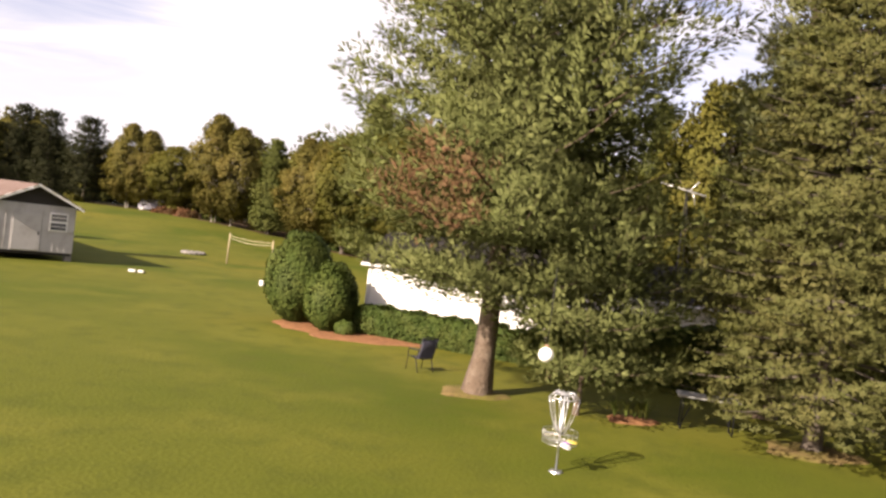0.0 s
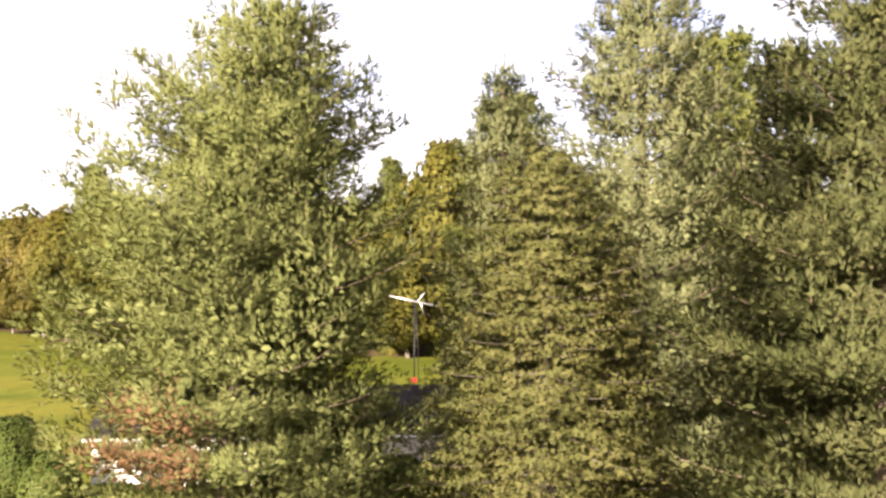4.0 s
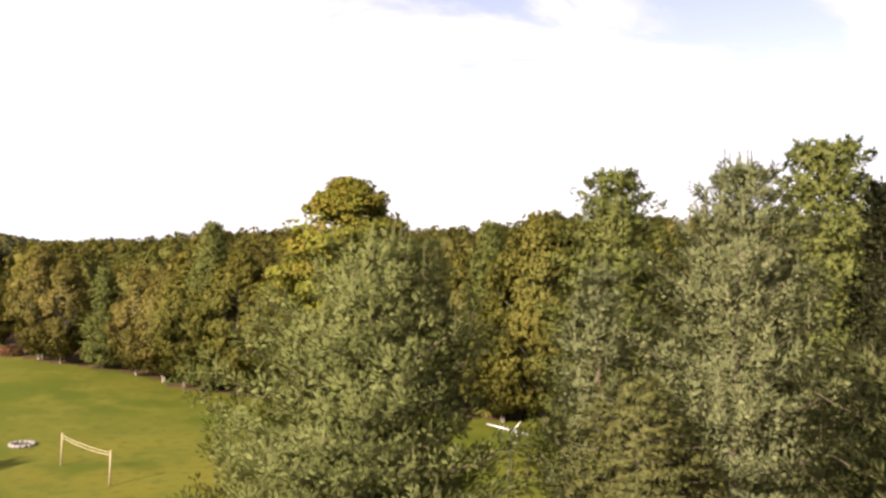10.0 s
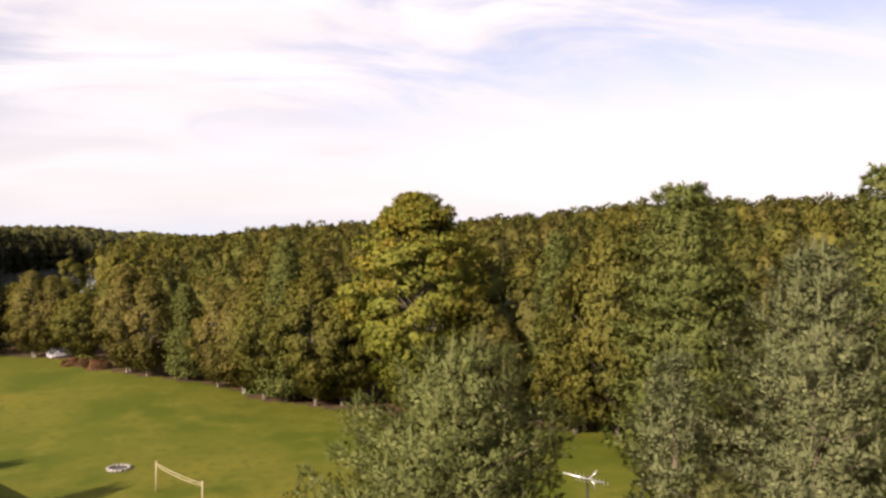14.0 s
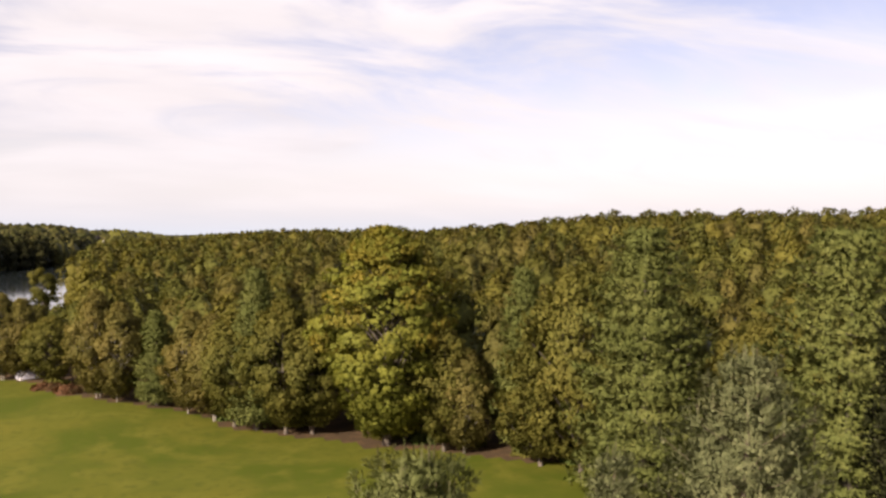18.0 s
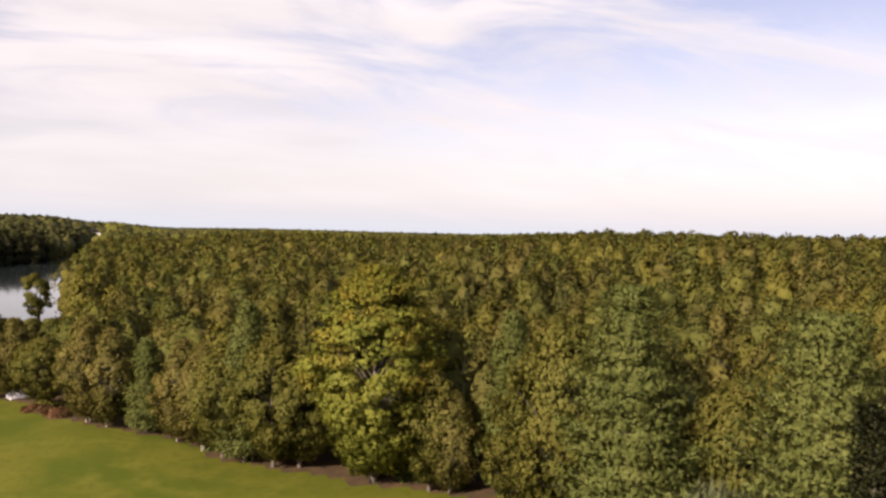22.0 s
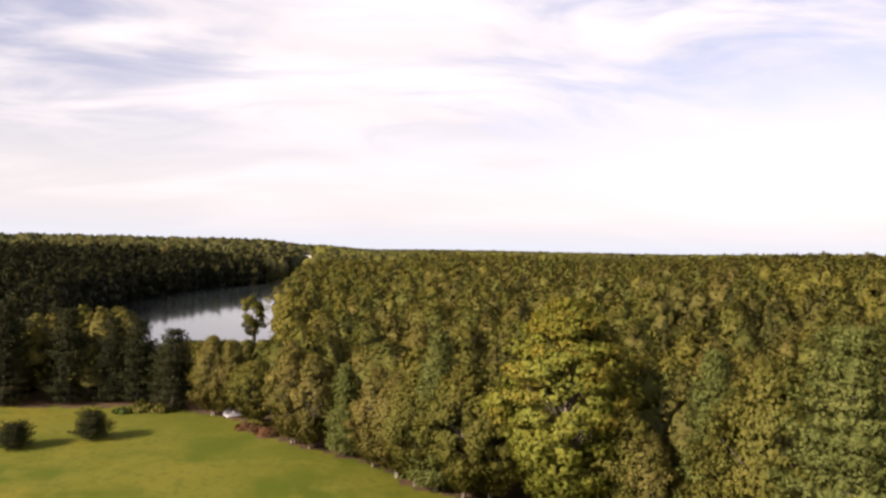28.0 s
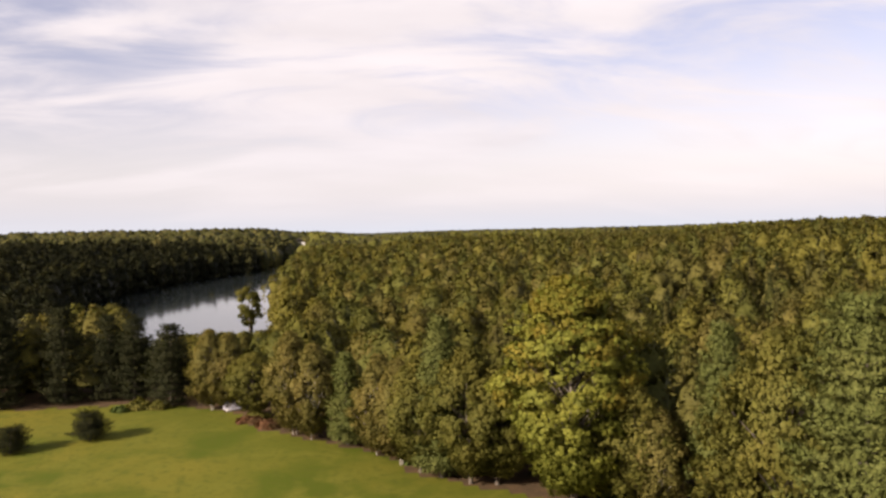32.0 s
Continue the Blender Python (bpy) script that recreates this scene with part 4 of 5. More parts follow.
def prism(name, outline, y0, y1, mat, parent, label=""):
    """An outline in x and z, drawn out along y."""
    bm = bmesh.new()
    a = [bm.verts.new((x, y0, z)) for x, z in outline]
    b = [bm.verts.new((x, y1, z)) for x, z in outline]
    n = len(outline)
    bm.faces.new(a)
    bm.faces.new(b[::-1])
    for i in range(n):
        bm.faces.new((a[i], b[i], b[(i + 1) % n], a[(i + 1) % n]))
    bmesh.ops.recalc_face_normals(bm, faces=bm.faces)
    return part(name, mesh_of(name, bm), parent, label, [mat])


def bushy(name, rng, mat, inside, count, size, base=(0, 0, 0)):
    """A clipped bush: leaf sprays over a closed rounded form; inside(u) gives points and outward ways."""
    tv, tf = leaf_spray(rng, 4, 0.30)
    p, w = inside(rng, count)
    V, F = scatter(tv, tf, p, w, size * rng.uniform(0.7, 1.25, count), rng)
    me = soft_mesh(name, V, F, np.repeat(w, len(tv), 0))
    me.materials.append(mat)
    return me


# ---------- the shed ----------
def build_shed():
    L, W, Z0, EAVE, RIDGE = 20.0, 4.2, 0.45, 3.0, 4.0
    ob = thing("shed", (-12.3, 47.5, height(-12.3, 47.5)), "long white-boarded shed with brown gable roof, raised on blocks", "shed", turn=30)
    # its own axes: x to the right along the front (0 at the right corner), y to the back
    boxes("wall", [((-W / 2, L / 2, (Z0 + EAVE) / 2), (W, L, EAVE - Z0))], GREY_BOARD, ob, "weathered white board walls", 0.02)
    prism("gable", [(-W, EAVE), (0, EAVE), (-W / 2, RIDGE - 0.06)], 0.0, L, DARK_BOARD, ob, "dark brown gable boards")
    for i in range(14):
        boxes("batten", [((-W + 0.1 + i * 0.305, -0.015, (Z0 + EAVE) / 2), (0.05, 0.03, EAVE - Z0 - 0.04))], GREY_BOARD, ob, "", 0.005)
    for sgn in (-1, 1):
        bm = bmesh.new()
        slope = math.atan2(RIDGE - EAVE, W / 2)
        m = Matrix.Translation((-W / 2, 0, RIDGE + 0.04)) @ Matrix.Rotation(sgn * slope, 4, "Y")
        run = math.hypot(W / 2, RIDGE - EAVE) + 0.35
        box(bm, (sgn * run / 2, L / 2, 0), (run, L + 0.7, 0.09), 0.01, m)
        roof = part("roof", mesh_of("roof", bm), ob, "brown shingled slope", [SHINGLE])
        bm = bmesh.new()
        for k in range(9):
            for j in range(31):
                box(bm, (sgn * (0.12 + k * run / 9.2 + 0.09), -0.25 + (j + 0.5 * (k % 2)) * 0.64 + 0.1, 0.052), (run / 9.2 - 0.02, 0.61, 0.012), 0, m)
        tagged(part("shingle", mesh_of("shingle", bm), roof, "", [SHINGLE]), kind="stuff")
        boxes("fascia", [((sgn * run / 2, -0.37, -0.02), (run, 0.04, 0.14))], TRIM, ob, "white rake board", 0.005, m)
    boxes("skid", [((-W / 2, L / 2, Z0 - 0.08), (W - 0.1, L - 0.1, 0.14))], DARK_BOARD, ob, "dark sill beam", 0.01)
    for i in range(6):
        for x in (-W + 0.2, -0.15):
            boxes("block", [((x, 0.25 + i * (L - 0.5) / 5, Z0 / 2 - 0.08), (0.35, 0.35, Z0 + 0.1))], STONE, ob, "concrete foundation block", 0.01)
    w = boxes("window", [((-0.88, -0.045, 2.12), (0.95, 0.05, 1.0))], TRIM, ob, "small double-hung window", 0.01)
    for z in (1.88, 2.36):
        boxes("pane", [((-0.88, -0.075, z), (0.80, 0.012, 0.38))], GLASS_DARK, w, "dark glass", 0.0)
    for z in (1.88, 2.36):
        boxes("glazing_bar", [((-0.88, -0.088, z), (0.80, 0.012, 0.03))], TRIM, w, "", 0.0)
    boxes("shutter", [((-0.22, -0.045, 2.1), (0.32, 0.03, 1.0))], GREY_BOARD, ob, "", 0.01)
    d = boxes("door", [((-2.45, -0.035, 1.50), (1.4, 0.05, 2.0))], GREY_BOARD, ob, "wide plank door", 0.01)
    boxes("handle", [((-1.85, -0.08, 1.45), (0.05, 0.05, 0.18))], BLACK, d, "black handle", 0.005)


build_shed()


# ---------- the house behind the hedge ----------
def build_house():
    x0, x1, y0, y1, eave, ridge = 2.0, 14.6, 30.0, 36.6, 2.55, 3.75
    ob = thing("house", (x0, y0, height(x0, y0)), "low white house with a dark shingled roof behind the hedge", "house", turn=-25)
    w, d = x1 - x0, y1 - y0
    boxes("wall", [((w / 2, d / 2, eave / 2), (w, d, eave))], WHITE_SIDING, ob, "sunlit white siding", 0.02)
    for i in range(14):
        boxes("clapboard", [((w / 2, -0.012, 0.25 + i * 0.165), (w - 0.02, 0.024, 0.15))], WHITE_SIDING, ob, "", 0.004)
    prism_pts = [(0, eave), (d, eave), (d / 2, ridge)]
    bm = bmesh.new()
    a = [bm.verts.new((0, y, z)) for y, z in prism_pts]
    b = [bm.verts.new((w, y, z)) for y, z in prism_pts]
    bm.faces.new(a); bm.faces.new(b[::-1])
    for i in range(3):
        bm.faces.new((a[i], a[(i + 1) % 3], b[(i + 1) % 3], b[i]))
    bmesh.ops.recalc_face_normals(bm, faces=bm.faces)
    part("gable", mesh_of("gable", bm), ob, "", [WHITE_SIDING])
    slope = math.atan2(ridge - eave, d / 2)
    run = math.hypot(d / 2, ridge - eave) + 0.14
    for sgn in (-1, 1):
        m = Matrix.Translation((w / 2, d / 2, ridge + 0.06)) @ Matrix.Rotation(-sgn * slope, 4, "X")
        bm = bmesh.new()
        box(bm, (0, sgn * run / 2, 0), (w + 0.7, run, 0.12), 0.01, m)
        roof = part("roof", mesh_of("roof", bm), ob, "dark asphalt roof slope", [ROOF_DARK])
        bm = bmesh.new()
        for k in range(18):
            for j in range(22):
                box(bm, (-(w + 0.6) / 2 + (j + 0.5 * (k % 2)) * 0.655 + 0.2, sgn * (0.14 + k * run / 18.3), 0.066), (0.63, run / 18.3 - 0.015, 0.012), 0, m)
        tagged(part("shingle", mesh_of("shingle", bm), roof, "", [ROOF_DARK]), kind="stuff")
        boxes("gutter", [((0, sgn * (run + 0.04), -0.02), (w + 0.7, 0.10, 0.11))], TRIM, ob, "white gutter", 0.02, m)
    boxes("corner_board", [((0.0, -0.02, eave / 2), (0.14, 0.08, eave))], TRIM, ob, "", 0.005)
    for x in (10.5,):
        win = boxes("window", [((x, -0.04, 1.4), (1.3, 0.06, 1.15))], TRIM, ob, "", 0.01)
        for o in (-0.3, 0.3):
            boxes("pane", [((x + o, -0.075, 1.4), (0.54, 0.012, 0.98))], GLASS_DARK, win, "", 0)


build_house()


def build_antenna():
    x, y = 14.9, 30.6
    ob = thing("television_antenna", (x, y, height(x, y)), "tall black mast carrying an aluminium television antenna by the house", "antenna")
    rods("mast", [([(0, 0, 0), (0, 0, 7.1)], 0.032)], BLACK, ob, "black steel mast")
    rods("wire", [([(0.04, -0.03, 6.8), (0.16, -0.05, 5.0), (0.18, -0.1, 3.2), (0.10, -0.04, 1.2), (0.1, 0, 0.3)], 0.018)], BLACK, ob, "loose black cable")
    m = Matrix.Rotation(radians(-28), 4, "Z")
    boom = rods("boom", [([m @ Vector((-1.1, 0, 7.25)), m @ Vector((0.8, 0, 6.85))], 0.035)], ALU, ob, "silver boom")
    for i in range(9):
        s = -0.5 + i * 0.18
        h = 0.75 - 0.055 * i
        rods("element", [([m @ Vector((s, -h, 7.04 - 0.21 * s)), m @ Vector((s, h, 7.04 - 0.21 * s))], 0.011)], ALU, boom)
    rods("reflector", [([m @ Vector((0.1, 0, 7.0)), m @ Vector((0.45, 0, 7.42))], 0.028), ([m @ Vector((0.25, 0, 6.98)), m @ Vector((0.4, 0.02, 6.45))], 0.028)], ALU, ob)
    boxes("rotor", [((0, 0, 3.6), (0.22, 0.22, 0.22))], RED_PAINT, ob, "red rotor housing", 0.03)


build_antenna()


# ---------- planting by the house ----------
def egg(rx, ry, h):
    def inside(rng, n):
        d = rng.normal(0, 1, (n, 3)); d /= np.linalg.norm(d, axis=1, keepdims=True)
        lump = 1 + 0.05 * np.sin(d[:, 0] * 7 + d[:, 2] * 5) + 0.04 * np.sin(d[:, 1] * 11)
        r = rng.uniform(0.90, 1.0, (n, 1)) * lump[:, None]
        p = d * r * np.array([rx, ry, h / 2])
        p[:, :2] *= (1 - 0.18 * np.clip(p[:, 2:] / (h / 2), -0.4, 1))
        p[:, 2] += h / 2
        return p, d + np.array([0, 0, 0.35])
    return inside


def slab(w, d, h):
    def inside(rng, n):
        side = rng.choice(4, n, p=[0.34, 0.10, 0.10, 0.46])
        u, v = rng.uniform(-1, 1, n), rng.uniform(0, 1, n)
        wave = 0.06 * np.sin(u * w * 2.2) + 0.05 * np.sin(u * w * 5 + 1)
        p, q = np.zeros((n, 3)), np.zeros((n, 3))
        a = side == 0
        p[a] = np.stack([u[a] * w / 2, rng.uniform(-d / 2, d / 2, a.sum()), h + wave[a] + rng.normal(0, 0.02, a.sum())], -1); q[a] = (0, 0, 1)
        a = side == 3
        p[a] = np.stack([u[a] * w / 2, -d / 2 - 0.10 * np.sin(v[a] * 3.1) + rng.normal(0, 0.04, a.sum()), v[a] * h], -1); q[a] = (0, -1, 0.4)
        for k, sg in ((1, -1), (2, 1)):
            a = side == k
            p[a] = np.stack([sg * (w / 2 + 0.12 * np.sin(v[a] * 3.1)), u[a] * d / 2, v[a] * h], -1); q[a] = (sg, 0, 0.4)
        return p, q + rng.normal(0, 0.35, (n, 3))
    return inside


def core(form, size, mat):
    """The twiggy dark inside of a bush, a rounded body that keeps light from passing."""
    bm = bmesh.new()
    if form == "egg":
        bmesh.ops.create_icosphere(bm, subdivisions=3, radius=1)
        for v in bm.verts:
            v.co = Vector((v.co.x * size[0], v.co.y * size[1], (v.co.z + 1) * size[2] / 2))
            k = 0.9 + 0.08 * noise.noise(v.co * 3)
            v.co.x *= k; v.co.y *= k
    else:
        box(bm, (0, 0, size[2] / 2), size, 0.12)
    me = mesh_of("twigs", bm, True)
    me.materials.append(mat)
    return me


TWIGS = material("shaded_twigs", (0.05, 0.055, 0.022), 0.95, spots=((6.0, (0.075, 0.08, 0.03), 0.45, 0.7),), bump=0.8, bump_scale=20)


def bush(kind, at, form, size, mat, label, count, leaf_size, seed, group="", turn=0.0):
    ob = thing(kind, (at[0], at[1], height(*at[:2]) - 0.02), label, kind.replace("_", " "), group, turn=turn)
    part("twigs", core(form, (size[0] * (0.9 if form == "egg" else 0.94), size[1] * 0.88, size[2] * 0.94), TWIGS), ob)
    part("foliage", bushy(kind, R(seed), mat, egg(*size) if form == "egg" else slab(*size), count, leaf_size), ob)
    return ob


bush("clipped_shrub", (0.55, 29.0), "egg", (0.95, 0.95, 2.55), YEW, "egg-shaped clipped evergreen shrub beside the house", 7000, 0.12, 51, "clipped shrubs")
bush("clipped_shrub", (-0.55, 30.8), "egg", (1.3, 1.3, 3.5), YEW, "taller rounded evergreen shrub at the bed's end", 8000, 0.13, 52, "clipped shrubs")
bush("clipped_shrub", (1.1, 28.2), "egg", (0.35, 0.35, 0.55), YEW, "little round shrub in the mulch", 700, 0.13, 53, "clipped shrubs")
bush("clipped_hedge", (4.6, 27.5), "slab", (6.6, 1.2, 1.0), HEDGE, "long box-clipped green hedge in front of the house", 11000, 0.12, 54, turn=-34)
# This second hedge is added to fill what is only deep shade.
bush("clipped_hedge", (10.6, 23.9), "slab", (7.0, 1.2, 1.95), HEDGE, "added hedge filling the deep shade under the pines", 9000, 0.15, 55, turn=-26)


def bed(name, at, rx, ry, label, seed, mat=MULCH):
    """A low mounded bed with an uneven outline."""
    rng = random.Random(seed)
    bm = bmesh.new()
    rings, n = 5, 40
    ph = [rng.uniform(0, 6.28) for _ in range(4)]
    grid = []
    for i in range(rings + 1):
        k = i / rings
        row = []
        for j in range(n):
            t = 2 * math.pi * j / n
            r = k * (1 + 0.10 * math.sin(3 * t + ph[0]) + 0.07 * math.sin(5 * t + ph[1]) + 0.04 * math.sin(9 * t + ph[2]))
            x, y = at[0] + rx * r * math.cos(t), at[1] + ry * r * math.sin(t)
            row.append(bm.verts.new((x, y, height(x, y) + 0.035 + 0.05 * (1 - k) - (0.09 if i == rings else 0) + rng.uniform(0, 0.012))))
        grid.append(row)
    for i in range(rings):
        for j in range(n):
            f = (grid[i][j], grid[i + 1][j], grid[i + 1][(j + 1) % n], grid[i][(j + 1) % n])
            if i:
                bm.faces.new(f)
    centre = bm.verts.new((at[0], at[1], height(*at) + 0.09))
    for j in range(n):
        bm.faces.new((centre, grid[1][j], grid[1][(j + 1) % n]))
    for v in grid[0]:
        bm.verts.remove(v)
    bmesh.ops.recalc_face_normals(bm, faces=bm.faces)
    ob = part(name, mesh_of(name, bm, True), None, label, [mat])
    return tagged(ob, category="planting bed", kind="structure")


LITTER = material("needle_litter", (0.164, 0.119, 0.049), 0.95, spots=((0.9, (0.123, 0.111, 0.029), 0.42, 0.62), (8.0, (0.098, 0.070, 0.033), 0.5, 0.75)), bump=0.6, bump_scale=20, spec=0.1)
bed("mulch_bed", (2.6, 28.0), 2.9, 1.6, "reddish bark mulch bed under the hedge and shrubs", 61)
bed("mulch_bed", (0.2, 29.7), 1.7, 1.9, "reddish bark mulch round the clipped shrubs", 62)
bed("needle_litter", (3.7, 19.8), 1.0, 0.85, "brown needle litter round the pine's foot", 63, LITTER)
bed("needle_litter", (10.9, 15.9), 1.3, 1.0, "brown needle litter under the hemlock", 64, LITTER)
bed("flower_bed", (7.3, 17.9), 0.75, 0.5, "small mulched flower bed on the lawn", 65)


def lilies(at, seed):
    rng = random.Random(seed)
    ob = thing("daylily_clump", (at[0], at[1], height(*at)), "clump of arching yellow-green daylily leaves in mulch", "plant")
    for c in range(5):
        V, F = [], []
        cx, cy = rng.uniform(-0.42, 0.42), rng.uniform(-0.18, 0.18)
        for i in range(34):
            t, L = rng.uniform(0, 6.28), rng.uniform(0.55, 0.95)
            bend = rng.uniform(0.25, 0.6)
            out, side = Vector((math.cos(t), math.sin(t), 0)), Vector((-math.sin(t), math.cos(t), 0))
            n = len(V)
            for k in range(4):
                q = k / 3
                p = Vector((cx, cy, 0.05)) + out * (bend * L * q ** 1.4) + Vector((0, 0, L * (q - 0.42 * q ** 3)))
                w = 0.014 * (1 - q) + 0.003
                V += [tuple(p + side * w), tuple(p - side * w)]
            for k in range(3):
                a = n + 2 * k
                F.append((a, a + 1, a + 3, a + 2))
        part("leaves", raw_mesh("leaves", V, F), ob, "", [LILY])


lilies((7.3, 17.9), 71)


# ---------- lawn furniture ----------
def patio_chair(at, turn):
    ob = thing("patio_chair", (*at, height(*at)), "dark metal patio chair with blue-grey sling seat on the lawn", "chair", turn=turn)
    rods("side_frame", [([(-0.28, -0.25, 0.0), (-0.28, -0.20, 0.42), (-0.28, 0.22, 0.38), (-0.28, 0.42, 1.0)], 0.016)], BLACK, ob)
    rods("side_frame", [([(0.28, -0.25, 0.0), (0.28, -0.20, 0.42), (0.28, 0.22, 0.38), (0.28, 0.42, 1.0)], 0.016)], BLACK, ob)
    for x in (-0.28, 0.28):
        rods("back_leg", [([(x, 0.18, 0.38), (x, 0.34, 0.0)], 0.016)], BLACK, ob)
        rods("armrest", [([(x, -0.22, 0.42), (x, -0.20, 0.62), (x, 0.30, 0.64)], 0.018)], BLACK, ob)
    rods("crossbar", [([(-0.28, 0.42, 1.0), (0, 0.44, 1.03), (0.28, 0.42, 1.0)], 0.016)], BLACK, ob)
    for name, a, b in (("seat", (-0.20, 0.42), (0.22, 0.38)), ("backrest", (0.22, 0.38), (0.42, 1.0))):
        bm = bmesh.new()
        rows = []
        for i in range(7):
            k = i / 6
            y, z = a[0] + (b[0] - a[0]) * k, a[1] + (b[1] - a[1]) * k
            rows.append([(x, y + 0.03 * math.sin(k * 3.14), z - 0.03 * math.cos(x * 5.6)) for x in np.linspace(-0.27, 0.27, 7)])
        V = [p for r in rows for p in r]
        vs = [bm.verts.new(p) for p in V]
        for i in range(6):
            for j in range(6):
                bm.faces.new((vs[i * 7 + j], vs[i * 7 + j + 1], vs[i * 7 + j + 8], vs[i * 7 + j + 7]))
        g = bmesh.ops.solidify(bm, geom=list(bm.faces), thickness=0.012)
        part(name, mesh_of(name, bm, True), ob, "blue-grey sling fabric", [SLING])


patio_chair((2.75, 22.5), 205)


def disc_basket(at):
    ob = thing("disc_golf_basket", (*at, height(*at)), "galvanised disc golf basket with hanging chains on the lawn", "sports goal", turn=20)
    ob.scale = (1.0, 1.0, 1.05)
    rods("pole", [([(0, 0, 0), (0, 0, 1.36)], 0.022)], STEEL, ob)
    bm = bmesh.new()
    bmesh.ops.create_cone(bm, cap_ends=True, segments=24, radius1=0.13, radius2=0.12, depth=0.03, matrix=Matrix.Translation((0, 0, 0.015)))
    part("base_plate", mesh_of("base_plate", bm), ob, "", [STEEL])

    def ring(r, z, w=0.008):
        return ([(r * math.cos(t), r * math.sin(t), z) for t in np.linspace(0, 2 * math.pi, 25)], w)
    top = rods("chain_rack", [ring(0.27, 1.30, 0.01), ring(0.12, 1.37)] + [([(0.02 * math.cos(t), 0.02 * math.sin(t), 1.36), (0.16 * math.cos(t), 0.16 * math.sin(t), 1.40), (0.27 * math.cos(t), 0.27 * math.sin(t), 1.30)], 0.008) for t in np.linspace(0, 6.28, 13)[:-1]], STEEL, ob)
    for i in range(12):
        t = 2 * math.pi * i / 12
        pts = [((0.27 * (1 - k) ** 0.7 * 0.95 + 0.03) * math.cos(t), (0.27 * (1 - k) ** 0.7 * 0.95 + 0.03) * math.sin(t), 1.29 - 0.62 * k - 0.06 * math.sin(k * 3.1)) for k in np.linspace(0, 1, 7)]
        rods("chain", [(pts, 0.007)], STEEL, ob, sides=5)
    rods("tray", [ring(0.32, 0.72, 0.007), ring(0.32, 0.62, 0.004), ring(0.32, 0.52, 0.005), ring(0.16, 0.52, 0.004)] + [([(0.02 * math.cos(t), 0.02 * math.sin(t), 0.52), (0.32 * math.cos(t), 0.32 * math.sin(t), 0.52), (0.32 * math.cos(t), 0.32 * math.sin(t), 0.72)], 0.0035) for t in np.linspace(0, 6.28, 25)[:-1]], STEEL, ob, "wire catching tray", 5)
    for k, (mat, x, y, z, label) in enumerate(((DISC_PURPLE, 0.14, -0.08, 0.56, "purple throwing disc lying in the basket tray"), (DISC_YELLOW, 0.20, -0.12, 0.60, "yellow throwing disc lying in the basket tray"), (GLOBE, 0.05, -0.2, 0.535, "white throwing disc lying in the basket tray"))):
        bm = bmesh.new()
        bmesh.ops.create_cone(bm, cap_ends=True, segments=24, radius1=0.105, radius2=0.09, depth=0.022)
        d = part("throwing_disc", mesh_of("throwing_disc", bm), None, label, [mat])
        d.matrix_basis = pose(at[0] + x, at[1] + y, height(*at) + z, 12 * (k - 1), 8, 0)
        tagged(d, category="disc")


disc_basket((3.6, 13.3))


def globe(at, z):
    ob = thing("hanging_globe", (*at, height(*at) + z), "white plastic globe hung on a cord from a pine bough", "ornament")
    bm = bmesh.new()
    bmesh.ops.create_uvsphere(bm, u_segments=24, v_segments=16, radius=0.165)
    part("globe", mesh_of("globe", bm, True), ob, "", [GLOBE])
    rods("cord", [([(0, 0, 0.16), (0.01, 0, 1.9)], 0.012)], BLACK, ob)
    rods("cap", [([(0, 0, 0.14), (0, 0, 0.22)], 0.05)], OLD_WOOD, ob)


globe((4.15, 16.0), 1.72)


def folding_table(at, turn):
    ob = thing("folding_table", (*at, height(*at)), "pale-topped folding table on dark legs under the trees", "table", turn=turn)
    boxes("tabletop", [((0, 0, 0.82), (1.5, 0.75, 0.045))], TABLE_TOP, ob, "pale worn top, shade put into its colour", 0.012)
    for x in (-0.6, 0.6):
        rods("leg_frame", [([(x, -0.28, 0.8), (x, -0.28, 0.02), (x, 0.28, 0.02), (x, 0.28, 0.8)], 0.02)], BLACK, ob)
        rods("brace", [([(x, 0, 0.03), (x * 0.5, 0, 0.78)], 0.014)], BLACK, ob)


folding_table((9.0, 17.4), -24)


def slat_chair(at, turn):
    ob = thing("garden_chair", (*at, height(*at)), "brown slatted wooden garden chair in deep shade", "chair", turn=turn)
    for i in range(5):
        boxes("back_slat", [((-0.24 + i * 0.12, 0.30 + 0.0, 0.68), (0.10, 0.025, 0.75))], OLD_WOOD, ob)
        boxes("seat_slat", [((0, -0.20 + i * 0.11, 0.36 - 0.012 * i), (0.58, 0.095, 0.025))], OLD_WOOD, ob)
    for x in (-0.30, 0.30):
        boxes("arm", [((x, -0.02, 0.58), (0.11, 0.68, 0.025))], OLD_WOOD, ob)
        boxes("front_leg", [((x, -0.30, 0.29), (0.07, 0.05, 0.58))], OLD_WOOD, ob)
        boxes("back_leg", [((x, 0.28, 0.28), (0.07, 0.05, 0.56))], OLD_WOOD, ob)


slat_chair((7.1, 22.6), 150)
slat_chair((8.6, 22.6), 200)


# ---------- the field ----------
def net_pole(at, tall, label):
    ob = thing("net_pole", (*at, height(*at)), label, "pole", "volleyball poles")
    rods("post", [([(0, 0, -0.05), (0.02, 0, tall)], 0.055)], POLE_WOOD, ob)
    rods("cap", [([(0.02, 0, tall - 0.03), (0.02, 0, tall + 0.04)], 0.065)], POLE_WOOD, ob)
    return ob


P1, P2 = (-4.5, 59.1), (-1.5, 52.9)
net_pole(P1, 2.2, "bleached wooden net post standing in the field")
